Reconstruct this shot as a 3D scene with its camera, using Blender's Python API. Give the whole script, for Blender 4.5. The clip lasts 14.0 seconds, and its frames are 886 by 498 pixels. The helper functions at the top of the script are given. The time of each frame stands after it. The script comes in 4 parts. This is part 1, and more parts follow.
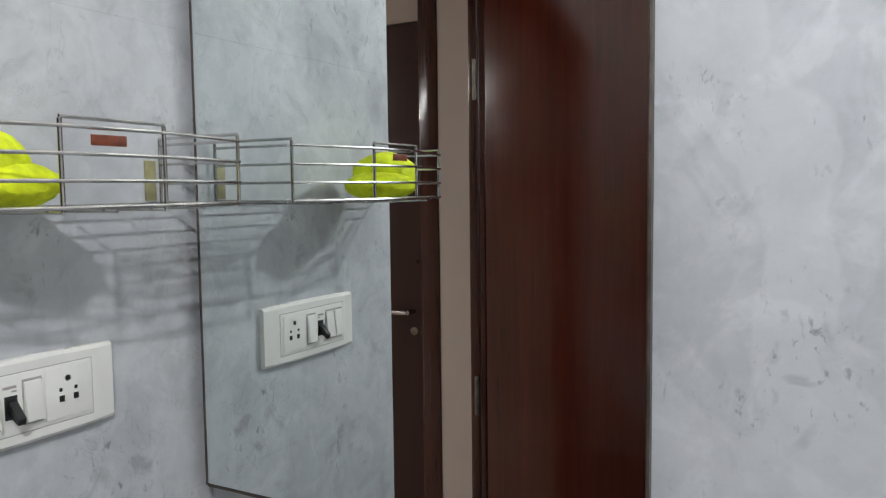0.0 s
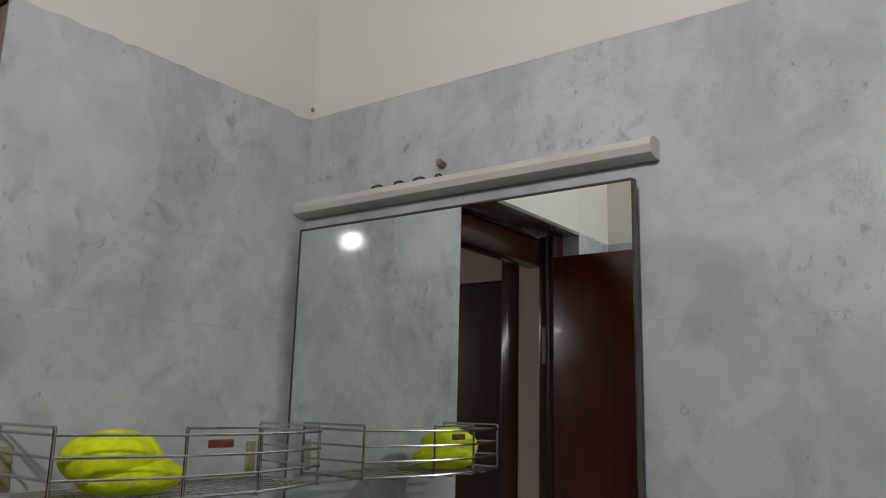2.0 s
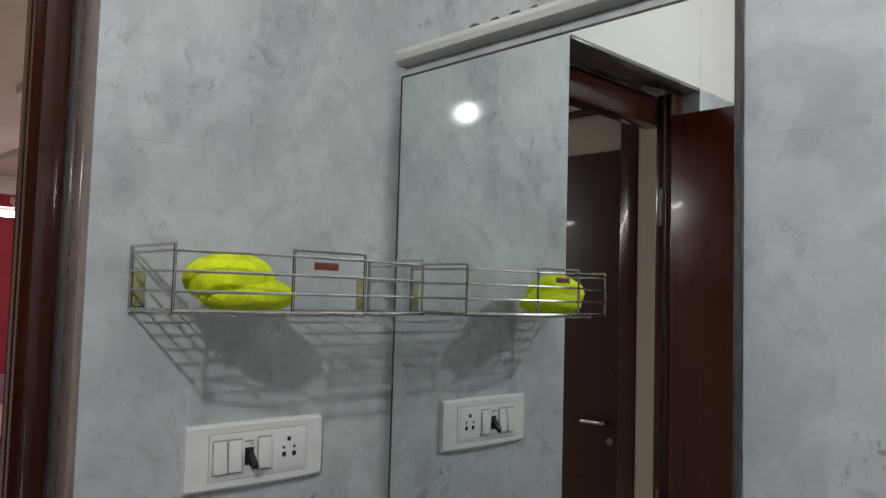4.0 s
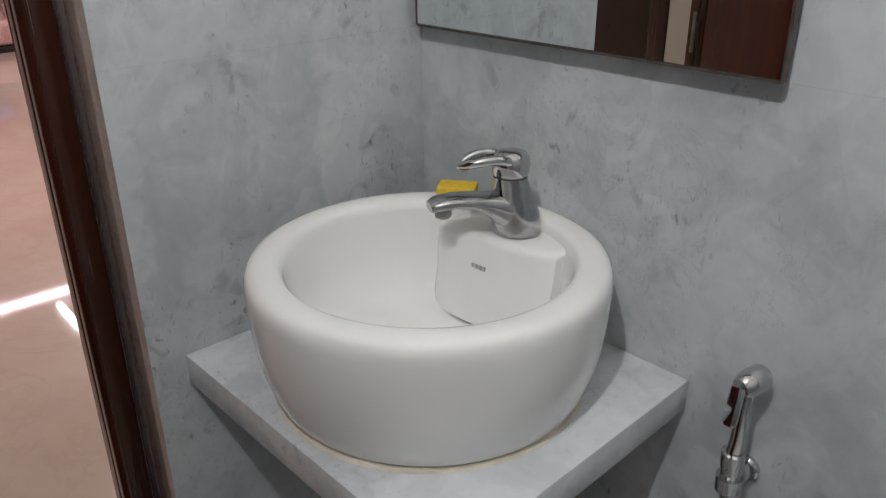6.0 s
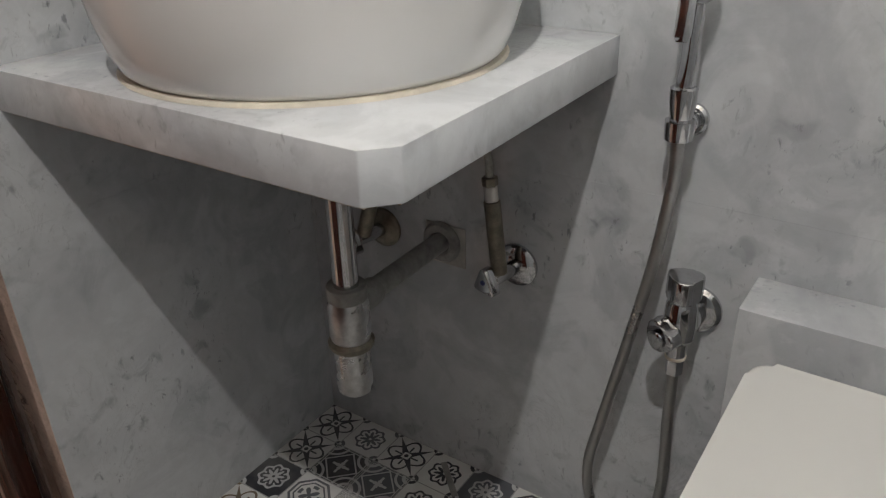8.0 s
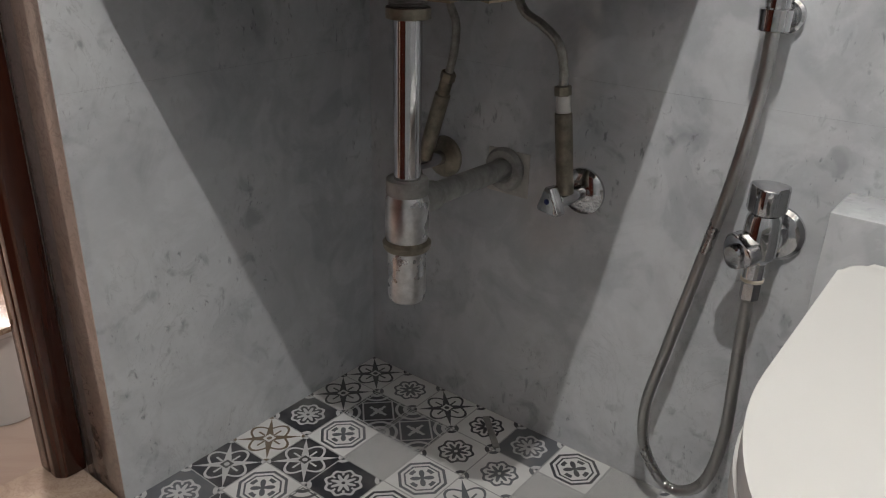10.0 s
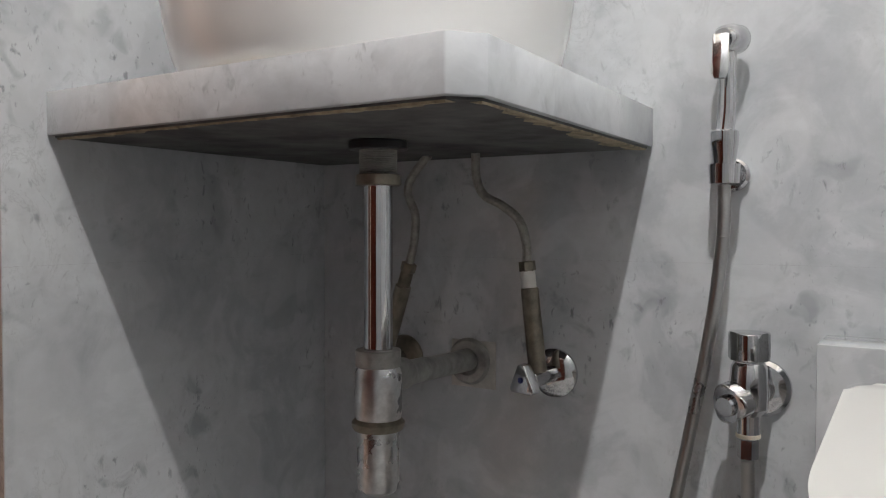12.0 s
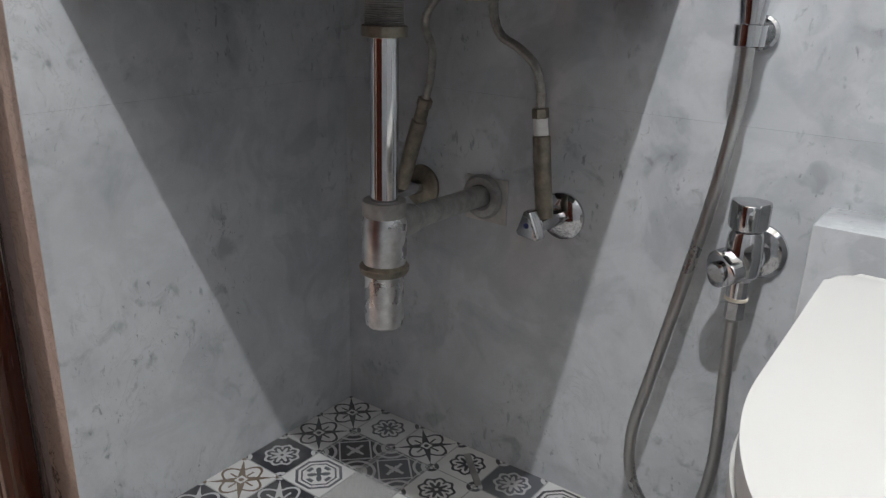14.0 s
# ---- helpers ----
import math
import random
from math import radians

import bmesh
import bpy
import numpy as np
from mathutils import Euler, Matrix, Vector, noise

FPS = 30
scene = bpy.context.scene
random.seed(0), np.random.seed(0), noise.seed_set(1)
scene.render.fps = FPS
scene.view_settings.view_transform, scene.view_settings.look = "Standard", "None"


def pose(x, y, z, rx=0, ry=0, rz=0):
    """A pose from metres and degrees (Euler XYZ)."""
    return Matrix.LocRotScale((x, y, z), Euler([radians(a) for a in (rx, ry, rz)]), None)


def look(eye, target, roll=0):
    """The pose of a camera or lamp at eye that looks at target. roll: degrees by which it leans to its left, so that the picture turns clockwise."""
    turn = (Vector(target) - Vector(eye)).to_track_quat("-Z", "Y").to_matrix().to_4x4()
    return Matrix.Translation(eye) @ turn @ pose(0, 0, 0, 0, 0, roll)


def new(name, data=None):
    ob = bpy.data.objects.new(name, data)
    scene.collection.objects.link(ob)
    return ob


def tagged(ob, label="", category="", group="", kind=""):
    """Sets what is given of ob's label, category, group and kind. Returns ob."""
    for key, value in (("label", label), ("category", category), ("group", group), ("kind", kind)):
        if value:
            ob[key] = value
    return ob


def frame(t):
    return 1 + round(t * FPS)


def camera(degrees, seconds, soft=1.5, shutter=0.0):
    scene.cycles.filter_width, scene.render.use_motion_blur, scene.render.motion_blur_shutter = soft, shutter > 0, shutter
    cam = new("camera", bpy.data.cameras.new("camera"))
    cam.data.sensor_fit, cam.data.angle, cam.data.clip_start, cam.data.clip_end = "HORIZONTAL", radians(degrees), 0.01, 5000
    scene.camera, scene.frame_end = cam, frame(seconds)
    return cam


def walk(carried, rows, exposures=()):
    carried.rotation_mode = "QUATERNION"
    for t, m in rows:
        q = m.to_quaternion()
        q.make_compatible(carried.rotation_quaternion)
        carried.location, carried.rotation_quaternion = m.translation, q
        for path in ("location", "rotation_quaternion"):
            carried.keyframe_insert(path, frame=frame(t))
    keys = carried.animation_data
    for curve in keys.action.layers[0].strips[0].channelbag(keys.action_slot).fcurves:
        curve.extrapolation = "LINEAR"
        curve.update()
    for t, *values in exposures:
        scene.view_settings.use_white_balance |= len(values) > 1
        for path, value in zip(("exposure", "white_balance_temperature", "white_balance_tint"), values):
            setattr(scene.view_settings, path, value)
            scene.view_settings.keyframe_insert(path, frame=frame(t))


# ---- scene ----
cam = camera(59.2, 14.0, soft=1.1, shutter=0.15)
EXPOSURES = [
    (0, -0.10, 6250, 10), (0.5, -0.50, 6400, 10), (1, -0.86, 6450, 10), (1.5, -1.15, 6550, 10), (2.2, -1.32, 6600, 10), (4.4, -0.65, 6250, 6), (5, -0.46, 6350, 8),
    (6, -0.22, 6450, 9), (6.5, -0.12, 6500, 10), (7.5, 0.20, 6750, 10), (8, 0.34, 6900, 10), (8.7, 0.55, 6950, 10), (11, 0.97, 6650, 10), (12, 1.02, 6650, 10), (12.5, 0.97, 6650, 10), (13.5, 1.15, 6700, 10), (14, 1.20, 6350, 9)]
PATH = [
    (0, (0.791, -0.769, 1.627), (-0.167, 0.98, 1.476), -0.7),
    (0.5, (0.903, -0.823, 1.656), (-0.224, 0.829, 1.666), 0.0),
    (1, (0.941, -0.868, 1.699), (-0.199, 0.765, 1.89), 0.1),
    (1.5, (0.953, -0.912, 1.716), (-0.204, 0.681, 2.068), 1.6),
    (2, (0.975, -0.917, 1.728), (-0.19, 0.66, 2.123), 1.5),
    (2.2, (0.979, -0.914, 1.726), (-0.198, 0.651, 2.137), 1.6),
    (4.4, (1.012, -0.882, 1.586), (-0.457, 0.473, 1.493), -0.3),
    (4.5, (0.979, -0.894, 1.57), (-0.451, 0.489, 1.347), -0.1),
    (5, (0.983, -0.868, 1.518), (-0.435, 0.468, 1.063), -0.6),
    (5.5, (0.978, -0.868, 1.46), (-0.394, 0.426, 0.791), -0.3),
    (6, (0.968, -0.859, 1.419), (-0.365, 0.384, 0.595), -0.4),
    (6.5, (0.977, -0.879, 1.283), (-0.341, 0.38, 0.459), -2.8),
    (7, (0.944, -0.863, 1.187), (-0.188, 0.54, 0.32), -1.4),
    (7.5, (0.941, -0.857, 1.112), (-0.151, 0.549, 0.2), -3.1),
    (8, (0.893, -0.894, 1.016), (-0.118, 0.568, 0.099), -1.6),
    (8.5, (0.882, -0.929, 0.952), (-0.207, 0.496, 0.067), 2.9),
    (8.7, (0.891, -0.936, 0.930), (-0.208, 0.489, 0.054), 2.8),
    (11, (0.888, -0.953, 0.725), (-0.214, 0.634, 0.208), 0.6),
    (11.5, (0.85, -0.971, 0.67), (-0.225, 0.699, 0.43), 0.2),
    (12, (0.838, -0.977, 0.664), (-0.221, 0.719, 0.607), 0.1),
    (12.5, (0.849, -0.986, 0.652), (-0.213, 0.709, 0.67), -0.0),
    (13, (0.851, -0.984, 0.646), (-0.282, 0.664, 0.621), 0.5),
    (13.5, (0.887, -0.961, 0.653), (-0.345, 0.594, 0.397), 1.3),
    (14, (0.885, -0.941, 0.778), (-0.222, 0.587, 0.115), 1.5),
]
walk(cam, [(t, look(eye, target, roll)) for t, eye, target, roll in PATH], EXPOSURES)

# ---- world and light ----
world = bpy.data.worlds.new("world")
scene.world = world
world.use_nodes = True
world.node_tree.nodes["Background"].inputs[0].default_value = (0.8, 0.85, 1.0, 1)
world.node_tree.nodes["Background"].inputs[1].default_value = 0.02

LAMP = (0.875, -1.11, 2.29)


def lamp(name, kind, place, power, colour, size=0.05, size_y=None, turn=(0, 0, 0)):
    data = bpy.data.lights.new(name, kind)
    data.energy, data.color = power, colour
    if kind == "AREA":
        data.shape = "RECTANGLE"
        data.size, data.size_y = size, size_y or size
    else:
        data.shadow_soft_size = size
    ob = new(name, data)
    ob.matrix_world = pose(*place, *turn)
    return ob


# unseen fill lamps under the hall ceiling, added to brighten the hall
lamp("hall_fill_light", "AREA", (-3.2, 0.6, 2.82), 82.0, (1.0, 0.89, 0.85), 2.4, 0.06)
lamp("hall_fill_light_far", "AREA", (-6.6, 1.3, 2.82), 60.0, (1.0, 0.88, 0.90), 2.4, 0.05)


# ---- node helpers and materials ----
class Nodes:
    def __init__(self, name):
        self.mat = bpy.data.materials.new(name)
        self.mat.use_nodes = True
        self.tree = self.mat.node_tree
        self.bsdf = self.tree.nodes["Principled BSDF"]
        self.coord = self.tree.nodes.new("ShaderNodeTexCoord")
        self.geo = self.tree.nodes.new("ShaderNodeNewGeometry")

    def node(self, kind, **values):
        n = self.tree.nodes.new(kind)
        for key, value in values.items():
            if key in n.inputs:
                n.inputs[key].default_value = value
        return n

    def link(self, a, b):
        self.tree.links.new(a, b)

    def world_pos(self):
        return self.geo.outputs["Position"]

    def noise(self, scale, detail=4, rough=0.55, vector=None, distortion=0.0):
        n = self.node("ShaderNodeTexNoise")
        n.inputs["Scale"].default_value = scale
        n.inputs["Detail"].default_value = detail
        n.inputs["Roughness"].default_value = rough
        n.inputs["Distortion"].default_value = distortion
        self.link(vector or self.world_pos(), n.inputs["Vector"])
        return n.outputs["Fac"]

    def math(self, op, a, b=None, c=None):
        n = self.tree.nodes.new("ShaderNodeMath")
        n.operation = op
        for i, v in enumerate((a, b, c)):
            if v is None:
                continue
            if isinstance(v, (int, float)):
                n.inputs[i].default_value = v
            else:
                self.link(v, n.inputs[i])
        return n.outputs[0]

    def ramp(self, fac, *stops):
        n = self.tree.nodes.new("ShaderNodeValToRGB")
        el = n.color_ramp.elements
        while len(el) < len(stops):
            el.new(0.5)
        for e, (p, c) in zip(el, stops):
            e.position = p
            e.color = (c, c, c, 1) if isinstance(c, (int, float)) else (*c, 1)
        self.link(fac, n.inputs[0])
        return n.outputs[0]

    def mix(self, fac, a, b, kind="MIX"):
        n = self.tree.nodes.new("ShaderNodeMix")
        n.data_type, n.blend_type, n.clamp_result = "RGBA", kind, False
        for sock, v in ((n.inputs[0], fac), (n.inputs[6], a), (n.inputs[7], b)):
            if isinstance(v, (int, float)):
                sock.default_value = v
            elif isinstance(v, tuple):
                sock.default_value = (*v, 1)
            else:
                self.link(v, sock)
        return n.outputs[2]

    def stretch(self, scale, turn=(0, 0, 0)):
        m = self.tree.nodes.new("ShaderNodeMapping")
        m.inputs["Scale"].default_value = scale
        m.inputs["Rotation"].default_value = turn
        self.link(self.world_pos(), m.inputs["Vector"])
        return m.outputs[0]

    def bump(self, height, strength, distance=0.002):
        b = self.tree.nodes.new("ShaderNodeBump")
        b.inputs["Strength"].default_value = strength
        b.inputs["Distance"].default_value = distance
        self.link(height, b.inputs["Height"])
        self.link(b.outputs[0], self.bsdf.inputs["Normal"])

    def done(self, colour, rough=0.5, metal=0.0, spec=0.5, coat=0.0):
        s = self.bsdf.inputs
        for sock, v in ((s["Base Color"], colour), (s["Roughness"], rough), (s["Metallic"], metal)):
            if isinstance(v, (int, float)):
                sock.default_value = v
            elif isinstance(v, tuple):
                sock.default_value = (*v, 1)
            else:
                self.link(v, sock)
        s["Specular IOR Level"].default_value = spec
        s["Coat Weight"].default_value = coat
        s["Coat Roughness"].default_value = 0.05
        return self.mat


def wall_tile(name="grey_marble_tile", lift=1.14, marks=1.0, rough=0.045):
    n = Nodes(name)
    cloud = n.noise(2.6, 6, 0.6, distortion=0.5)
    blotch = n.noise(9.0, 6, 0.62, distortion=0.8)
    fine = n.noise(34.0, 5, 0.65)
    base = n.mix(n.ramp(cloud, (0.36, 0.0), (0.64, 1.0)), (0.375, 0.39, 0.41), (0.475, 0.49, 0.505))
    base = n.mix(n.math("MULTIPLY", n.ramp(blotch, (0.50, 0.0), (0.58, 1.0)), 0.34), base, (0.57, 0.585, 0.60))
    base = n.mix(n.math("MULTIPLY", n.ramp(blotch, (0.33, 1.0), (0.46, 0.0)), 0.45), base, (0.29, 0.302, 0.318))
    base = n.mix(n.math("MULTIPLY", n.ramp(fine, (0.42, 1.0), (0.55, 0.0)), 0.14), base, (0.27, 0.28, 0.29))
    wash = n.noise(6.0, 3, 0.45, n.stretch((1.0, 1.0, 0.8), (0.1, 0.2, 0.0)), 0.35)
    base = n.mix(n.math("MULTIPLY", n.ramp(wash, (0.515, 0.0), (0.54, 1.0)), 0.30), base, (0.54, 0.555, 0.57))
    base = n.mix(n.math("MULTIPLY", n.ramp(wash, (0.40, 1.0), (0.425, 0.0)), 0.28), base, (0.31, 0.322, 0.338))
    where = n.noise(5.0, 4, 0.55)
    patch = n.ramp(where, (0.48, 0.0), (0.60, 1.0))
    smudge = n.noise(24.0, 3, 0.5, distortion=0.6)
    base = n.mix(n.math("MULTIPLY", n.math("MULTIPLY", n.ramp(smudge, (0.57, 0.0), (0.68, 1.0)), patch), 0.55 * marks), base, (0.22, 0.23, 0.245))
    for sx, sz, shift, cut, strength in ((74, 42, 0.0, 0.625, 0.62), (125, 74, 3.0, 0.645, 0.6), (40, 25, 7.0, 0.645, 0.42)):
        m = n.tree.nodes.new("ShaderNodeMapping")
        m.inputs["Scale"].default_value = (sx, sx, sz)
        m.inputs["Location"].default_value = (shift, shift, shift)
        m.inputs["Rotation"].default_value = (0.12, -0.1, 0.0)
        n.link(n.world_pos(), m.inputs["Vector"])
        mark = n.ramp(n.noise(1.0, 4, 0.55, m.outputs[0], 0.45), (cut, 0.0), (cut + 0.09, 1.0))
        base = n.mix(n.math("MULTIPLY", n.math("MULTIPLY", mark, patch), strength * marks), base, (0.11, 0.115, 0.125))
    vein = n.noise(1.0, 6, 0.7, n.stretch((13, 13, 9), (0.4, 0.5, 0.0)), 1.2)
    line = n.ramp(n.math("ABSOLUTE", n.math("SUBTRACT", vein, 0.5)), (0.0, 1.0), (0.014, 0.0))
    base = n.mix(n.math("MULTIPLY", n.math("MULTIPLY", line, n.ramp(cloud, (0.5, 0.0), (0.6, 1.0))), 0.3), base, (0.2, 0.205, 0.215))
    base = n.mix(1.0, base, (lift, lift, lift), "MULTIPLY")
    n.bump(n.noise(7.0, 2, 0.5), 0.02)
    return n.done(base, n.ramp(n.noise(9.0, 3), (0.3, rough * 0.75), (0.7, rough * 1.25)), 0.0, 0.5)


def plain(name, colour, rough=0.5, metal=0.0, vary=0.12, scale=25.0, bump=0.03, spec=0.5, coat=0.0):
    n = Nodes(name)
    f = n.noise(scale, 5, 0.6)
    dark = tuple(c * (1 - vary) for c in colour)
    light = tuple(min(1.0, c * (1 + vary)) for c in colour)
    if bump:
        n.bump(n.noise(scale * 6, 3, 0.6), bump)
    wear = n.ramp(n.noise(scale * 0.4, 4), (0.3, max(0.0, rough * 0.8)), (0.7, min(1.0, rough * 1.25)))
    return n.done(n.mix(n.ramp(f, (0.35, 0.0), (0.65, 1.0)), dark, light), wear, metal, spec, coat)


def wood(name, dark, light, rough, grain=60.0, axis=2, scuffs=0.0):
    n = Nodes(name)
    scale = [grain, grain, grain]
    scale[axis] = grain * 0.035
    g = n.noise(1.0, 6, 0.65, n.stretch(tuple(scale)), 0.8)
    broad = n.noise(2.2, 3, 0.5, n.stretch((3, 3, 0.6)))
    col = n.mix(n.ramp(g, (0.3, 0.0), (0.7, 1.0)), dark, light)
    col = n.mix(n.math("MULTIPLY", n.ramp(broad, (0.4, 0.0), (0.7, 1.0)), 0.45), col, tuple(c * 0.55 for c in dark))
    if scuffs:
        fibre = n.noise(1.0, 4, 0.6, n.stretch((150, 150, 2.5)), 0.3)
        spot = n.noise(5.0, 3, 0.5)
        scuff = n.math("MULTIPLY", n.ramp(fibre, (0.66, 0.0), (0.72, 1.0)), n.ramp(spot, (0.5, 0.0), (0.6, 1.0)))
        col = n.mix(n.math("MULTIPLY", scuff, scuffs), col, (0.5, 0.44, 0.41))
    n.bump(g, 0.06)
    return n.done(col, n.ramp(n.noise(12.0), (0.3, rough * 0.8), (0.7, rough * 1.3)), 0.0, 0.5, 0.15)


def floor_pattern():
    """Printed patchwork of small black and white ornament squares."""
    n = Nodes("patchwork_floor_tile")
    cell = 0.084
    p = n.tree.nodes.new("ShaderNodeSeparateXYZ")
    n.link(n.world_pos(), p.inputs[0])
    ux, uy = n.math("DIVIDE", p.outputs[0], cell), n.math("DIVIDE", p.outputs[1], cell)
    ix, iy = n.math("FLOOR", ux), n.math("FLOOR", uy)
    fx = n.math("SUBTRACT", n.math("SUBTRACT", ux, ix), 0.5)
    fy = n.math("SUBTRACT", n.math("SUBTRACT", uy, iy), 0.5)
    ids = n.tree.nodes.new("ShaderNodeCombineXYZ")
    n.link(ix, ids.inputs[0]), n.link(iy, ids.inputs[1])
    rnd = n.tree.nodes.new("ShaderNodeTexWhiteNoise")
    n.link(ids.outputs[0], rnd.inputs["Vector"])
    split = n.tree.nodes.new("ShaderNodeSeparateColor")
    n.link(rnd.outputs["Color"], split.inputs[0])
    r1, r2, r3 = split.outputs
    ax, ay = n.math("ABSOLUTE", fx), n.math("ABSOLUTE", fy)
    rad = n.math("SQRT", n.math("ADD", n.math("MULTIPLY", fx, fx), n.math("MULTIPLY", fy, fy)))
    ang = n.math("ARCTAN2", fy, fx)
    cheb, man = n.math("MAXIMUM", ax, ay), n.math("ADD", ax, ay)
    cos4 = n.math("COSINE", n.math("MULTIPLY", ang, 4.0))
    cos8 = n.math("COSINE", n.math("MULTIPLY", ang, 8.0))
    gx, gy = n.math("SUBTRACT", 0.5, ax), n.math("SUBTRACT", 0.5, ay)
    corner = n.math("SQRT", n.math("ADD", n.math("MULTIPLY", gx, gx), n.math("MULTIPLY", gy, gy)))
    octagon = n.math("MAXIMUM", cheb, n.math("MULTIPLY", man, 0.72))

    def less(d, v):
        return n.math("LESS_THAN", d, v)

    def band(d, lo, hi):
        return n.math("MULTIPLY", n.math("GREATER_THAN", d, lo), n.math("LESS_THAN", d, hi))

    def either(*parts):
        out = parts[0]
        for p in parts[1:]:
            out = n.math("MAXIMUM", out, p)
        return out

    def wave(d, by, amount):
        return n.math("ADD", d, n.math("MULTIPLY", by, amount))

    spokes = n.math("GREATER_THAN", cos8, 0.75)
    leaf4 = less(n.math("ABSOLUTE", n.math("SUBTRACT", ax, ay)), n.math("MULTIPLY", n.math("SUBTRACT", 0.44, cheb), 0.32))
    a = either(n.math("MULTIPLY", less(wave(rad, cos8, 0.07), 0.17), n.math("GREATER_THAN", rad, 0.035)), band(wave(rad, cos8, 0.025), 0.28, 0.335), n.math("MULTIPLY", spokes, band(rad, 0.2, 0.27)), band(corner, 0.07, 0.15))
    b = either(n.math("MULTIPLY", leaf4, n.math("GREATER_THAN", cheb, 0.09)), less(rad, 0.05), band(wave(rad, cos4, -0.08), 0.345, 0.40), less(corner, 0.09), n.math("MULTIPLY", less(n.math("MINIMUM", ax, ay), 0.02), band(cheb, 0.12, 0.3)))
    c = either(band(octagon, 0.385, 0.44), band(octagon, 0.30, 0.335), less(wave(rad, cos4, 0.09), 0.13), n.math("MULTIPLY", band(rad, 0.19, 0.27), n.math("GREATER_THAN", cos4, 0.4)), less(man, 0.03))
    fine = n.math("MULTIPLY", n.math("SINE", n.math("MULTIPLY", n.math("ADD", fx, fy), 37.7)), n.math("SINE", n.math("MULTIPLY", n.math("SUBTRACT", fx, fy), 37.7)))
    d = either(band(n.math("ABSOLUTE", fine), 0.28, 0.62), less(n.math("ABSOLUTE", fine), 0.03))
    e = either(band(man, 0.40, 0.45), band(corner, 0.30, 0.36), band(corner, 0.12, 0.2), n.math("MULTIPLY", less(n.math("MINIMUM", ax, ay), 0.03), less(cheb, 0.22)), less(wave(rad, cos8, 0.03), 0.08), n.math("MULTIPLY", band(cheb, 0.44, 0.465), 1.0))
    pick = n.mix(n.math("GREATER_THAN", r1, 0.22), a, b)
    pick = n.mix(n.math("GREATER_THAN", r1, 0.45), pick, c)
    pick = n.mix(n.math("GREATER_THAN", r1, 0.64), pick, d)
    pick = n.mix(n.math("GREATER_THAN", r1, 0.8), pick, e)
    pick = n.math("ABSOLUTE", n.math("SUBTRACT", pick, n.math("GREATER_THAN", r3, 0.68)))
    ink = n.mix(n.math("GREATER_THAN", r2, 0.55), (0.035, 0.037, 0.045), (0.11, 0.115, 0.13))
    ink = n.mix(n.math("GREATER_THAN", r2, 0.9), ink, (0.16, 0.115, 0.075))
    paper = n.mix(n.math("GREATER_THAN", r3, 0.6), (0.66, 0.66, 0.65), (0.52, 0.525, 0.53))
    seam = n.math("GREATER_THAN", cheb, 0.487)
    col = n.mix(pick, paper, ink)
    col = n.mix(seam, col, (0.36, 0.36, 0.36))
    dirt = n.math("MULTIPLY", n.ramp(n.noise(18.0, 5), (0.45, 0.0), (0.75, 1.0)), 0.3)
    col = n.mix(dirt, col, (0.3, 0.29, 0.27))
    n.bump(n.noise(80.0, 3), 0.04)
    return n.done(col, 0.32)


def red_paper():
    n = Nodes("red_flowered_wallpaper")
    v = n.node("ShaderNodeTexVoronoi")
    v.inputs["Scale"].default_value = 4.2
    n.link(n.stretch((1, 1, 1)), v.inputs["Vector"])
    edge = n.math("ADD", v.outputs["Distance"], n.math("MULTIPLY", n.noise(16.0, 3), 0.5))
    flower = n.ramp(edge, (0.42, 1.0), (0.47, 0.0))
    col = n.mix(flower, n.mix(n.ramp(n.noise(3.0), (0.3, 0.0), (0.7, 1.0)), (0.24, 0.012, 0.03), (0.34, 0.02, 0.045)), (0.62, 0.42, 0.3))
    return n.done(col, 0.6)


def marbled(name, a, b, c, rough, scale=1.6, cracks=0.5):
    n = Nodes(name)
    f = n.noise(scale, 6, 0.6, distortion=1.0)
    col = n.mix(n.ramp(f, (0.3, 0.0), (0.7, 1.0)), a, b)
    vein = n.noise(scale * 2.4, 6, 0.65, distortion=1.6)
    line = n.ramp(n.math("ABSOLUTE", n.math("SUBTRACT", vein, 0.5)), (0.0, 1.0), (0.03, 0.0))
    return n.done(n.mix(n.math("MULTIPLY", line, cracks), col, c), rough, 0.0, 0.5, 0.3)


TILE = wall_tile()
GROUT = plain("grey_grout", (0.43, 0.44, 0.455), 0.6)
SLABSTONE = wall_tile("pale_grey_stone", 1.4, 0.6, 0.14)
SLABUNDER = plain("dark_slab_underside", (0.085, 0.085, 0.085), 0.85, vary=0.45, scale=14)
MORTAR = plain("tan_dried_mortar", (0.30, 0.25, 0.17), 0.9, vary=0.4, scale=60, bump=0.3)
CEIL = plain("cream_ceiling_paint", (0.76, 0.735, 0.695), 0.75, vary=0.02, scale=3.0)
PAINT = plain("cream_wall_paint", (0.52, 0.475, 0.415), 0.7, vary=0.04, scale=3.0)
CERAMIC = plain("white_glazed_ceramic", (0.84, 0.83, 0.812), 0.04, vary=0.015, scale=4.0, bump=0.0, coat=0.3)
SEATPLASTIC = plain("white_seat_plastic", (0.60, 0.60, 0.585), 0.16, vary=0.01, scale=4.0, bump=0.0)
SWITCHPLASTIC = plain("warm_white_plastic", (0.80, 0.79, 0.75), 0.3, vary=0.02, scale=20.0, bump=0.01)
BLACK = plain("black_plastic", (0.012, 0.012, 0.013), 0.4)
HOLE = plain("dark_hole", (0.01, 0.01, 0.01), 0.9)
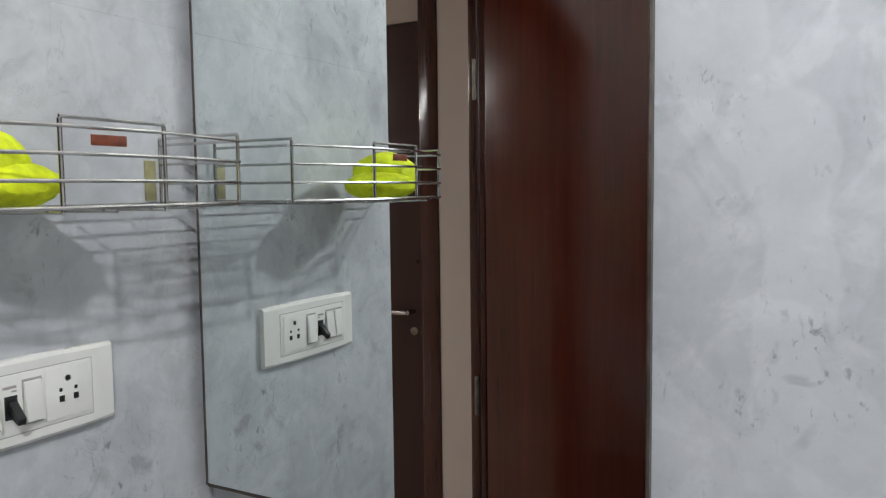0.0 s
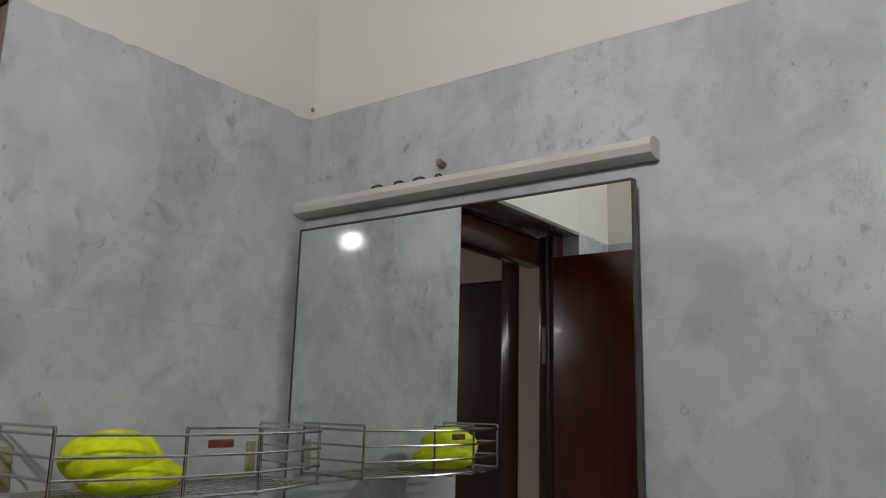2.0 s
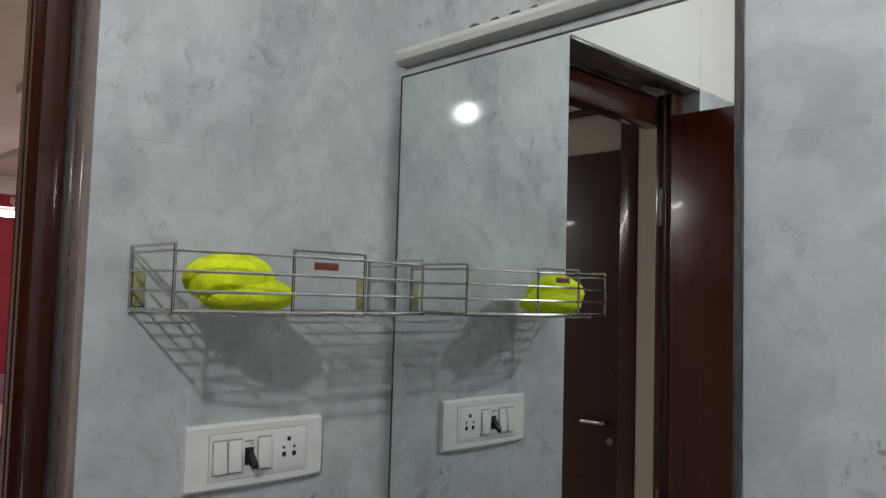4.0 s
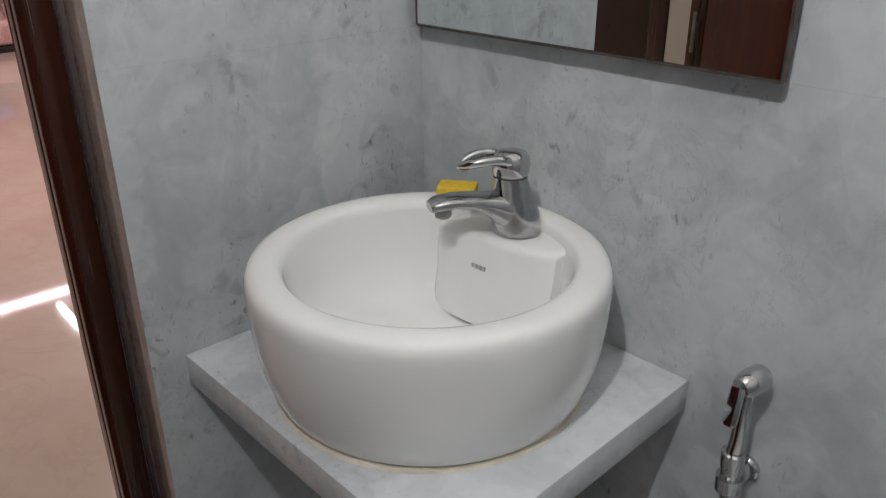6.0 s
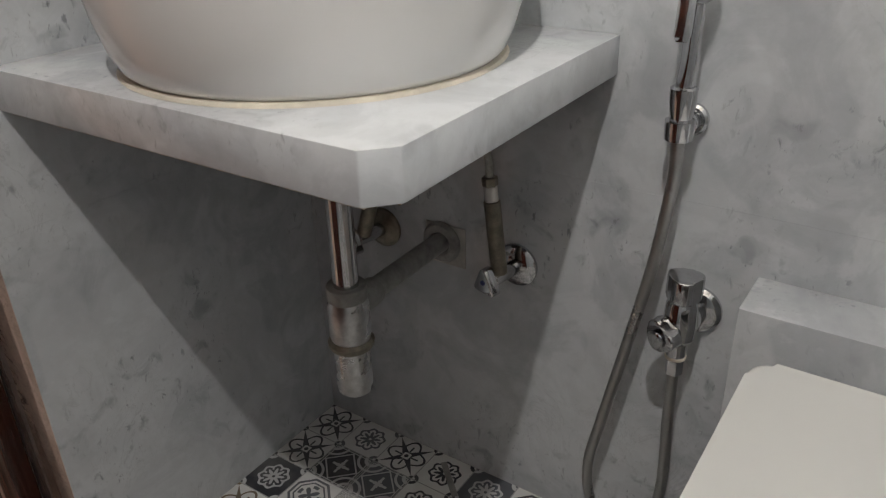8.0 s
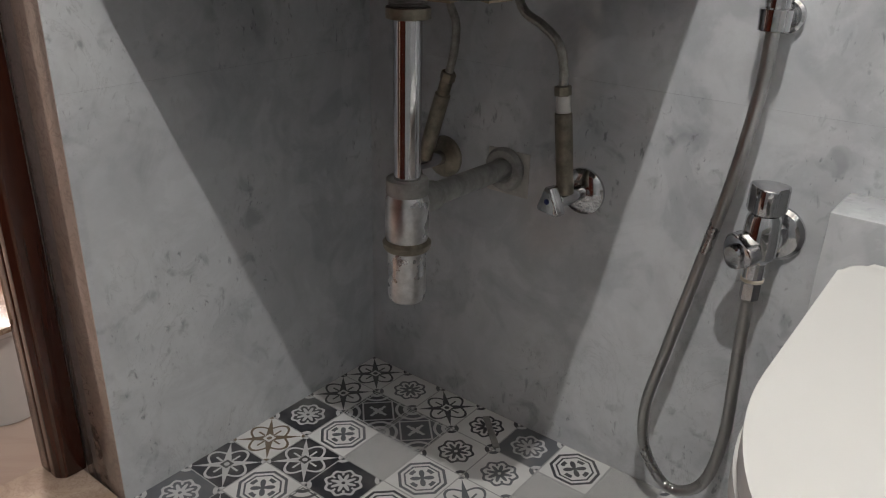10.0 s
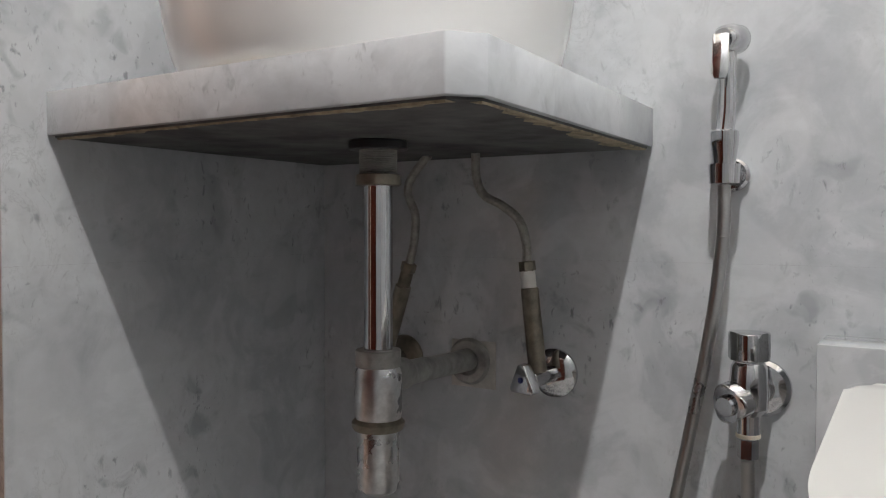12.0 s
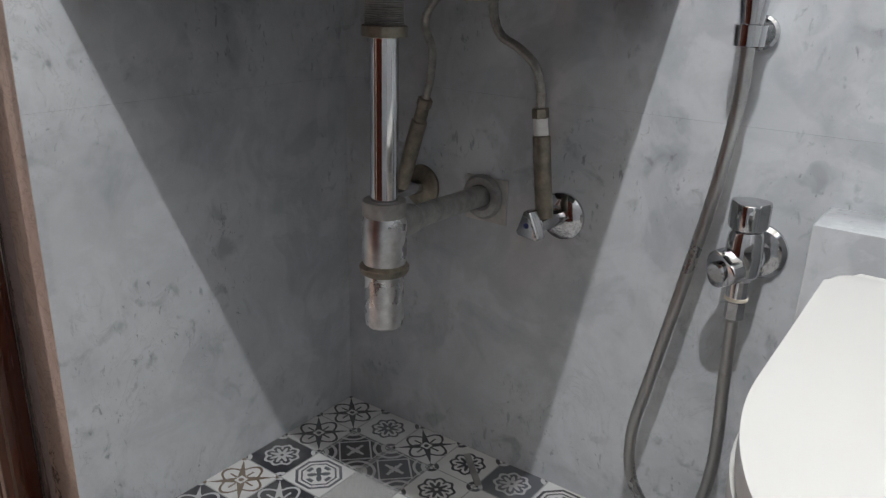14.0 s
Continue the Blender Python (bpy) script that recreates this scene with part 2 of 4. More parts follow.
CHROME = plain("chrome", (0.57, 0.57, 0.58), 0.09, 1.0, vary=0.06, scale=40, bump=0.004)
STEEL = plain("steel_wire", (0.58, 0.57, 0.55), 0.2, 1.0, vary=0.12, scale=60)
SPOTTED = plain("water_spotted_chrome", (0.55, 0.55, 0.55), 0.28, 1.0, vary=0.16, scale=70)
TAPCHROME = plain("tap_chrome", (0.43, 0.435, 0.445), 0.12, 1.0, vary=0.14, scale=70)
GREYPLASTIC = plain("dull_grey_pipe", (0.30, 0.295, 0.28), 0.42, 0.35, vary=0.25, scale=40)
BRASSY = plain("tarnished_metal", (0.24, 0.215, 0.17), 0.36, 0.75, vary=0.3, scale=50)
HOSEGREY = plain("braided_hose", (0.33, 0.32, 0.29), 0.42, 0.6, vary=0.2, scale=120)
HOSECHROME = plain("brushed_hose_chrome", (0.42, 0.415, 0.405), 0.3, 1.0, vary=0.06, scale=30, bump=0.0)
SEALANT = plain("cream_sealant", (0.68, 0.62, 0.52), 0.6)
TAPE = plain("white_thread_tape", (0.72, 0.70, 0.66), 0.7)
# cement of the wall patch; its grey also paints the switch plate's shade lines
CEMENTSHADE = plain("pale_cement_and_gap_shade", (0.45, 0.43, 0.40), 0.9, vary=0.2)
MIRROR = Nodes("silvered_mirror").done((0.80, 0.845, 0.835), 0.0, 1.0)
MIRROREDGE = plain("dark_mirror_edge", (0.07, 0.055, 0.045), 0.4, vary=0.4, scale=30)
LEAFWOOD = wood("mahogany_veneer", (0.05, 0.009, 0.005), (0.085, 0.016, 0.0075), 0.2)
FRAMEWOOD = wood("dark_varnished_frame", (0.034, 0.009, 0.006), (0.055, 0.015, 0.008), 0.16, scuffs=0.5)
DARKDOOR = wood("dark_brown_door", (0.026, 0.009, 0.006), (0.04, 0.014, 0.009), 0.33)
GRANITE = marbled("polished_granite_reveal", (0.30, 0.25, 0.225), (0.40, 0.34, 0.31), (0.18, 0.15, 0.14), 0.06, 12.0, 0.5)
GREYGRANITE = marbled("grey_granite_strip", (0.15, 0.135, 0.13), (0.20, 0.18, 0.175), (0.1, 0.09, 0.09), 0.1, 14.0, 0.5)
HALLFLOOR = marbled("polished_beige_marble", (0.44, 0.34, 0.29), (0.54, 0.44, 0.38), (0.38, 0.28, 0.23), 0.045, 0.7, 0.2)
THRESHOLD = marbled("worn_beige_marble", (0.34, 0.25, 0.19), (0.5, 0.41, 0.34), (0.2, 0.14, 0.1), 0.3, 22.0, 0.6)
FLOORTILE = floor_pattern()
REDPAPER = red_paper()
YELLOW = plain("yellow_green_sponge", (0.66, 0.76, 0.004), 0.8, vary=0.18, scale=45, bump=0.35)
YELLOWTAG = plain("yellow_foam", (0.74, 0.50, 0.04), 0.85, vary=0.15, scale=180, bump=0.3)
GREENPAD = plain("dark_green_pad", (0.02, 0.035, 0.02), 0.9, vary=0.3, scale=120, bump=0.3)
REDTAG = plain("red_brown_tag", (0.16, 0.035, 0.012), 0.45, vary=0.3, scale=80)
OLIVE = plain("stained_bracket", (0.30, 0.28, 0.14), 0.6, vary=0.3)
TUBEPLASTIC = plain("off_white_batten", (0.60, 0.59, 0.55), 0.35, vary=0.05, scale=10)
INKGREY = plain("faded_print", (0.42, 0.38, 0.36), 0.6)
BLUEDOT = plain("blue_marker", (0.02, 0.035, 0.16), 0.4)


def glow(name, colour, strength):
    n = Nodes(name)
    n.bsdf.inputs["Emission Color"].default_value = (*colour, 1)
    n.bsdf.inputs["Emission Strength"].default_value = strength
    return n.done(colour, 0.5)


BULB = glow("lamp_diffuser", (0.985, 0.985, 0.985), 3150.0)
TUBELIGHT = glow("fluorescent_tube", (1.0, 0.72, 0.82), 26.0)


# ---- mesh helpers ----
def thing(name, place, label, category, group="", kind=""):
    ob = new(name)
    ob.location = place
    ob.empty_display_size = 0.05
    return tagged(ob, label, category, group, kind)


def finish(bm, sharp=32.0):
    bmesh.ops.recalc_face_normals(bm, faces=bm.faces)
    for f in bm.faces:
        f.smooth = True
    for e in bm.edges:
        if len(e.link_faces) == 2 and e.calc_face_angle(0.0) > radians(sharp):
            e.smooth = False


def part(name, bm, material, parent=None, label="", sharp=32.0):
    finish(bm, sharp)
    me = bpy.data.meshes.new(name)
    bm.to_mesh(me)
    bm.free()
    me.materials.append(material)
    ob = new(name, me)
    if parent is not None:
        ob.parent = parent
        top = parent.parent or parent
        at = Vector(top.location)
        ob.matrix_parent_inverse = Matrix.Translation(-at)
        if parent.parent is not None:
            ob.matrix_parent_inverse = Matrix.Identity(4)
    return tagged(ob, label) if label else ob


def box(x0, x1, y0, y1, z0, z1, bevel=0.002, segments=2, bm=None):
    own = bmesh.new()
    bmesh.ops.create_cube(own, size=1.0)
    for v in own.verts:
        v.co = Vector(((x0 + x1) / 2 + v.co.x * (x1 - x0), (y0 + y1) / 2 + v.co.y * (y1 - y0), (z0 + z1) / 2 + v.co.z * (z1 - z0)))
    if bevel:
        bmesh.ops.bevel(own, geom=own.edges[:], offset=bevel, segments=segments, affect="EDGES", profile=0.5)
    return merge(bm, own)


def merge(bm, own):
    if bm is None:
        return own
    me = bpy.data.meshes.new("joined")
    own.to_mesh(me)
    own.free()
    bm.from_mesh(me)
    bpy.data.meshes.remove(me)
    return bm


def prism(outline, z0, z1, bevel=0.0, segments=2, bm=None, m=None):
    own = bmesh.new()
    low = [own.verts.new((x, y, z0)) for x, y in outline]
    high = [own.verts.new((x, y, z1)) for x, y in outline]
    own.faces.new(low[::-1])
    own.faces.new(high)
    n = len(outline)
    for i in range(n):
        own.faces.new((low[i], low[(i + 1) % n], high[(i + 1) % n], high[i]))
    if bevel:
        bmesh.ops.bevel(own, geom=own.edges[:], offset=bevel, segments=segments, affect="EDGES", profile=0.5)
    if m is not None:
        own.transform(m)
    return merge(bm, own)


def lathe(profile, seg=40, m=None, bm=None, close=True):
    """A turned form: profile of (radius, height) from one end to the other."""
    own = bmesh.new()
    rows = []
    for r, z in profile:
        if r < 1e-5:
            rows.append([own.verts.new((0, 0, z))])
        else:
            rows.append([own.verts.new((r * math.cos(2 * math.pi * k / seg), r * math.sin(2 * math.pi * k / seg), z)) for k in range(seg)])
    for a, b in zip(rows, rows[1:]):
        for k in range(seg):
            j = (k + 1) % seg
            if len(a) == 1 and len(b) > 1:
                own.faces.new((a[0], b[k], b[j]))
            elif len(b) == 1 and len(a) > 1:
                own.faces.new((a[k], a[j], b[0]))
            elif len(a) > 1:
                own.faces.new((a[k], a[j], b[j], b[k]))
    if close:
        for row in (rows[0], rows[-1]):
            if len(row) > 1:
                own.faces.new(row)
    if m is not None:
        own.transform(m)
    return merge(bm, own)


def along(a, b):
    """The pose that puts z = 0 at a and the z axis towards b."""
    d = Vector(b) - Vector(a)
    return Matrix.Translation(a) @ d.to_track_quat("Z", "Y").to_matrix().to_4x4()


def rod(a, b, r, seg=12, bm=None, r2=None, round_end=0.0):
    h = (Vector(b) - Vector(a)).length
    r2 = r if r2 is None else r2
    e = round_end or min(0.001, r * 0.25)
    return lathe([(0, 0), (r - e, 0), (r, e), (r2, h - e), (r2 - e, h), (0, h)], seg, along(a, b), bm)


def spline(points, step):
    """Catmull-Rom points about step apart."""
    pts = [Vector(p) for p in points]
    pts = [2 * pts[0] - pts[1], *pts, 2 * pts[-1] - pts[-2]]
    out = []
    for p0, p1, p2, p3 in zip(pts, pts[1:], pts[2:], pts[3:]):
        n = max(1, int((p2 - p1).length / step))
        for k in range(n):
            t = k / n
            out.append(0.5 * ((2 * p1) + (p2 - p0) * t + (2 * p0 - 5 * p1 + 4 * p2 - p3) * t * t + (3 * p1 - p0 - 3 * p2 + p3) * t**3))
    return out + [pts[-2]]


def sweep(points, r, seg=10, bm=None, ribs=0.0, step=0.006, taper=None):
    own = bmesh.new()
    path = spline(points, step) if step else [Vector(p) for p in points]
    up, rows = Vector((0.13, 0.9, 0.4)), []
    for i, p in enumerate(path):
        d = (path[min(i + 1, len(path) - 1)] - path[max(i - 1, 0)]).normalized()
        side = d.cross(up).normalized()
        up = side.cross(d).normalized()
        rr = r * (1 - ribs if i % 2 else 1.0)
        if taper:
            rr *= taper(i / (len(path) - 1))
        rows.append([own.verts.new(p + rr * (math.cos(2 * math.pi * k / seg) * side + math.sin(2 * math.pi * k / seg) * up)) for k in range(seg)])
    for a, b in zip(rows, rows[1:]):
        for k in range(seg):
            own.faces.new((a[k], a[(k + 1) % seg], b[(k + 1) % seg], b[k]))
    own.faces.new(rows[0]), own.faces.new(rows[-1])
    return merge(bm, own)


# ---- the room ----
CEILING, TILETOP, EAST, SOUTH, WALL = 2.75, 2.222, 2.0, -1.30, 0.163
DOOR0, DOOR1, HEAD = -0.522, -1.105, 2.13
BACK = -0.004
FLOOR = 0.033
SOFFIT = TILETOP - 0.011


def structure(name, bm, material, label, category):
    return tagged(part(name, bm, material), label, category, kind="structure")


wall_w = structure("wall_west", box(-WALL, BACK, DOOR0 + 0.012, 0.16, 0, 2.9, 0), GROUT, "grey marble tiled wall beside the doorway", "wall")
box_over = box(-WALL, BACK, DOOR1 - 0.0, DOOR0 + 0.01, SOFFIT + 0.0105, 2.9, 0)
wall_over = structure("wall_over_door", box_over, GROUT, "tiled strip of wall above the brown door frame", "wall")
wall_s2 = structure("wall_west_south", box(-0.105, BACK, -1.75, DOOR1 - 0.002, 0, 2.9, 0), GROUT, "tiled wall stub behind the open door", "wall")
wall_n = structure("wall_north", box(0.0, EAST + 0.15, 0.004, 0.16, 0, CEILING + 0.2, 0), GROUT, "grey marble tiled wall behind the basin", "wall")
wall_e = structure("wall_east", box(EAST + 0.004, EAST + 0.15, SOUTH - 0.15, 0.002, 0, CEILING + 0.2, 0), GROUT, "grey marble tiled end wall", "wall")
wall_s = structure("wall_south", box(0.0, EAST, SOUTH - 0.15, SOUTH - 0.004, 0, CEILING + 0.2, 0), GROUT, "grey marble tiled wall behind the open door", "wall")

# plaster above the tiles: a slightly ragged lower edge lapping the tile top
def plaster(parent, a, b, turn, drop=0.003):
    r = random.Random(int(a * 50 + b * 90))
    bm = bmesh.new()
    steps = max(8, int((b - a) / 0.02))
    rows = []
    for k in range(steps + 1):
        u, low = a + (b - a) * k / steps, TILETOP - r.uniform(0.0, drop)
        rows.append([bm.verts.new(turn @ Vector(p)) for p in ((u, 0.003, low), (u, -0.0006, low), (u, -0.0012, low + 0.002), (u, -0.0012, CEILING), (u, 0.003, CEILING))])
    for p, q in zip(rows, rows[1:]):
        for j in range(5):
            bm.faces.new((p[j], p[(j + 1) % 5], q[(j + 1) % 5], q[j]))
    bm.faces.new(rows[0][::-1])
    bm.faces.new(rows[-1])
    bmesh.ops.recalc_face_normals(bm, faces=bm.faces[:])
    return part("painted_plaster", bm, CEIL, parent, "cream painted plaster above the tiles")


WESTWARD = Matrix(((0, -1, 0, 0.0), (1, 0, 0, 0.0), (0, 0, 1, 0), (0, 0, 0, 1)))
plaster(wall_n, 0.0, EAST, Matrix.Identity(4), 0.001)
plaster(wall_w, DOOR0 + 0.011, 0.003, WESTWARD, 0.005)
plaster(wall_over, DOOR1, DOOR0 + 0.0105, WESTWARD, 0.005)
plaster(wall_s2, SOUTH, DOOR1 - 0.001, WESTWARD, 0.005)
plaster(wall_s, 0.0, EAST, Matrix(((-1, 0, 0, EAST), (0, -1, 0, SOUTH), (0, 0, 1, 0), (0, 0, 0, 1))))
plaster(wall_e, 0.0, -SOUTH, Matrix(((0, 1, 0, EAST), (-1, 0, 0, 0), (0, 0, 1, 0), (0, 0, 0, 1))))
nail = part("wall_nail", rod((0.003, -0.002, 2.237), (0.010, -0.009, 2.238), 0.0028, round_end=0.001), OLIVE)
tagged(nail, "small rusty nail head in the cream plaster corner", "nail")

ceiling = structure("ceiling", box(BACK, EAST + 0.1, SOUTH - 0.1, 0.1, CEILING, CEILING + 0.03, 0), CEIL, "cream painted bathroom ceiling", "ceiling")
floor = structure("floor", box(0.0, EAST, SOUTH, 0.002, -0.05, FLOOR - 0.004, 0), GROUT, "black and white patchwork tiled bathroom floor", "floor")
ledge = structure("cistern_ledge", box(0.740, EAST, -0.088, -0.001, 0, 0.543, 0.002), TILE, "tiled half-height ledge behind the toilet", "ledge")
hall_floor = structure("hall_floor", box(-9.2, -0.02, -1.9, 3.4, -0.06, -0.002, 0), HALLFLOOR, "polished beige marble floor of the hall", "floor")
hall_ceiling = structure("hall_ceiling", box(-9.2, -0.09, -1.9, 3.4, 2.9, 2.96, 0), CEIL, "white painted hall ceiling", "ceiling")
hall_far = structure("hall_wall_far", box(-9.3, -9.0, -1.3, 3.5, 0, 2.96, 0), REDPAPER, "red wallpaper with cream flowers", "wall")
hall_n = structure("hall_wall_north", box(-9.2, -WALL, 3.4, 3.5, 0, 2.96, 0), PAINT, "cream painted hall wall", "wall")
hall_w = structure("hall_wall_east", box(-WALL - 0.02, -WALL, 0.16, 3.4, 0, 2.96, 0), PAINT, "cream painted hall wall", "wall")
hall_s = bmesh.new()
for a, b, z0, z1 in ((-0.465, -0.096, 0, 2.96), (-9.2, -1.35, 0, 2.96), (-1.35, -0.465, 2.36, 2.96)):
    box(a, b, -1.70, -1.555, z0, z1, 0, bm=hall_s)
structure("hall_wall_south", hall_s, PAINT, "cream painted hall wall with a dark door", "wall")
structure("hall_cornice", box(-9.0, -8.86, -1.1, 3.4, 2.68, 2.9, 0.02), CEIL, "white plaster cornice over the red wall", "cornice")
structure("hall_door_backing", box(-1.4, -0.4, -1.95, -1.9, 0, 2.96, 0), PAINT, "pale wall behind the hall door", "wall")

# reveal lining, door frame, bathroom door leaf
structure("door_reveal_inner", box(-0.109, -0.069, DOOR0 + 0.002, DOOR0 + 0.012, 0, SOFFIT - 0.001, 0.001), GREYGRANITE, "darker grey granite strip beside the door frame", "door reveal")
structure("door_reveal", box(-0.068, -0.001, DOOR0, DOOR0 + 0.012, 0, SOFFIT - 0.001, 0.0015), GRANITE, "polished brown granite reveal of the doorway", "door reveal")
structure("door_threshold", box(-0.172, -0.0005, DOOR1 + 0.001, DOOR0 - 0.001, -0.002, 0.034, 0.004), THRESHOLD, "worn beige marble threshold of the doorway", "threshold")
frame_thing = thing("door_frame", (-0.12, -0.8, 0), "dark brown varnished wooden door frame", "door frame", kind="structure")
PROFILE = [(-0.165, 0.0), (-0.165, -0.042), (-0.142, -0.042), (-0.139, -0.038), (-0.136, -0.042), (-0.122, -0.042), (-0.116, -0.034), (-0.110, -0.032), (-0.110, 0.0)]
part("jamb", prism([(x, DOOR0 + 0.002 + y) for x, y in PROFILE], 0.035, SOFFIT - 0.001, 0.0015), FRAMEWOOD, frame_thing)
part("jamb", prism([(x + 0.060, DOOR1 - y) for x, y in PROFILE][::-1], 0.035, SOFFIT - 0.001, 0.0015), FRAMEWOOD, frame_thing)
part("head", box(-0.165, -0.112, DOOR1, DOOR0, HEAD, SOFFIT - 0.001, 0.003), FRAMEWOOD, frame_thing)
structure("door_soffit", box(-0.111, 0.0025, DOOR1 + 0.002, DOOR0 - 0.002, SOFFIT, SOFFIT + 0.010, 0.002), GREYGRANITE, "grey-brown granite lining over the doorway", "door reveal")
leaf = thing("bathroom_door", (0.0, -1.06, 0.01), "glossy mahogany door standing wide open", "door")
part("leaf", box(-0.055, 0.60, -1.088, -1.054, 0.042, 2.147, 0.002), LEAFWOOD, leaf)
part("edge_strip", box(0.6005, 0.604, -1.088, -1.054, 0.042, 2.147, 0.001), FRAMEWOOD, leaf)
for z in (0.25, 1.1, 1.9):
    part("hinge", rod((-0.082, -1.05, z - 0.05), (-0.082, -1.05, z + 0.05), 0.005), BRASSY, leaf, "tarnished butt hinge")
bolt = part("tower_bolt", box(0.50, 0.58, -1.054, -1.046, 1.14, 1.165, 0.002), STEEL, leaf, "steel door bolt")
part("knob", rod((0.52, -1.048, 1.152), (0.52, -1.03, 1.152), 0.006), STEEL, bolt)

hall_door = thing("hall_door", (-0.9, -1.6, 0), "closed dark brown flush door in the hall", "door")
part("leaf", box(-1.28, -0.537, -1.62, -1.585, 0.01, 2.19, 0.003), DARKDOOR, hall_door)
for a, b, z0, z1 in ((-0.536, -0.466, 0, 2.358), (-1.349, -1.281, 0, 2.358), (-1.281, -0.536, 2.346, 2.358)):
    part("frame_member", box(a, b, -1.64, -1.55, z0, z1, 0.003), FRAMEWOOD, hall_door)
handle = part("lever_handle", rod((-0.585, -1.585, 1.21), (-0.585, -1.535, 1.21), 0.008), STEEL, hall_door, "steel lever handle")
part("lever", rod((-0.585, -1.534, 1.21), (-0.68, -1.534, 1.208), 0.008, round_end=0.004), STEEL, handle)
part("lock_rose", rod((-0.585, -1.586, 1.14), (-0.585, -1.58, 1.14), 0.014), BRASSY, hall_door)

part("transom", box(-1.28, -0.537, -1.62, -1.60, 2.196, 2.345, 0.002), PAINT, hall_door, "pale transom panel")

# wall lamp on the south wall
ceil_lamp = thing("wall_lamp", (LAMP[0], SOUTH, LAMP[2] + 0.05), "glowing white bulb in an angled wall holder", "lamp")
part("base_plate", lathe([(0.0, 0.0), (0.045, 0.0), (0.045, 0.006), (0.038, 0.014), (0.014, 0.02), (0.0, 0.02)], 32, along((LAMP[0], SOUTH + 0.0013, LAMP[2] + 0.05), (LAMP[0], SOUTH + 0.1, LAMP[2] + 0.05))), SWITCHPLASTIC, ceil_lamp)
part("arm", rod((LAMP[0], SOUTH + 0.018, LAMP[2] + 0.05), (LAMP[0], LAMP[1] - 0.05, LAMP[2] + 0.012), 0.008), SWITCHPLASTIC, ceil_lamp)
part("bulb_holder", rod((LAMP[0], LAMP[1] - 0.056, LAMP[2] + 0.013), (LAMP[0], LAMP[1] - 0.030, LAMP[2] + 0.007), 0.013, round_end=0.002), SWITCHPLASTIC, ceil_lamp)
DOME = [(0.02 * math.cos(math.pi / 2 * k / 9), 0.02 * math.sin(math.pi / 2 * k / 9)) for k in range(9)] + [(0.0, 0.02)]
bulb_aim = (LAMP[0] - 0.1, LAMP[1] + 1.0, LAMP[2] - 0.25)
part("bulb", lathe(DOME, 28, along(LAMP, bulb_aim)), BULB, ceil_lamp, "glowing white dome of the bulb", sharp=60)
part("bulb_body", lathe([(0.012, -0.034), (0.015, -0.02), (0.0195, -0.004), (0.0198, -0.0006)], 28, along(LAMP, bulb_aim)), SWITCHPLASTIC, ceil_lamp)

# ---- mirror and batten light ----
mirror = thing("wall_mirror", (0.312, -0.01, 1.225), "frameless rectangular mirror with dark worn edge", "mirror")
part("backing", box(0.024, 0.600, -0.021, -0.001, 1.242, 2.007, 0.001), MIRROREDGE, mirror, "dark backing board")
part("glass", box(0.020, 0.607, -0.027, -0.0215, 1.237, 2.011, 0.0012, 1), MIRROR, mirror)
part("edge_trim", box(0.0172, 0.0198, -0.0275, -0.019, 1.236, 2.012, 0), MIRROREDGE, mirror)
part("edge_trim", box(0.6072, 0.6098, -0.0275, -0.019, 1.236, 2.012, 0), MIRROREDGE, mirror)
part("edge_trim", box(0.0198, 0.6072, -0.0275, -0.019, 2.0112, 2.0135, 0), MIRROREDGE, mirror)
part("edge_trim", box(0.0198, 0.6072, -0.0275, -0.019, 1.2338, 1.2368, 0), MIRROREDGE, mirror)

batten = thing("batten_light", (0.31, -0.01, 2.05), "unlit off-white tube batten above the mirror", "batten light")
half = [(0.0, -0.013), (-0.018, -0.013), (-0.027, -0.009), (-0.031, 0.0), (-0.027, 0.009), (-0.018, 0.013), (0.0, 0.013)]
body = prism(half, 0.0, 0.634, 0.0)
body.transform(Matrix(((0, 0, 1, -0.008), (1, 0, 0, -0.001), (0, 1, 0, 2.052), (0, 0, 0, 1))))
part("diffuser", body, TUBEPLASTIC, batten)
for x in (0.0, 0.628):
    cap = prism([(a * 1.04, b * 1.05) for a, b in half], 0, 0.012, 0.0)
    cap.transform(Matrix(((0, 0, 1, x - 0.006), (1, 0, 0, -0.001), (0, 1, 0, 2.052), (0, 0, 0, 1))))
    part("end_cap", cap, TUBEPLASTIC, batten)
clips = thing("cable_clips", (0.24, -0.01, 2.07), "loose dark cable loops above the batten light", "cable")
for x, w in ((0.17, 0.03), (0.215, 0.025), (0.255, 0.03), (0.293, 0.012)):
    part("loop", sweep([(x - w / 2, -0.006, 2.066), (x - w / 4, -0.012, 2.070), (x + w / 4, -0.012, 2.071), (x + w / 2, -0.006, 2.066)], 0.002, 6), MIRROREDGE, clips)
part("screw", rod((0.295, 0.0, 2.088), (0.295, -0.014, 2.09), 0.006), BRASSY, clips)

# ---- wire basket on the west wall ----
RACK = [(0.006, -0.468), (0.135, -0.470), (0.173, -0.330), (0.172, -0.215), (0.138, -0.076), (0.006, -0.074)]
basket = thing("wire_basket", (0.08, -0.27, 1.612), "stainless steel wire wall basket", "basket")
for x, y in RACK:
    part("post", rod((x, y, 1.611), (x, y, 1.694), 0.0022, 8), STEEL, basket)


def bar(points, r=0.0019):
    return sweep(points, r, 8, step=0)


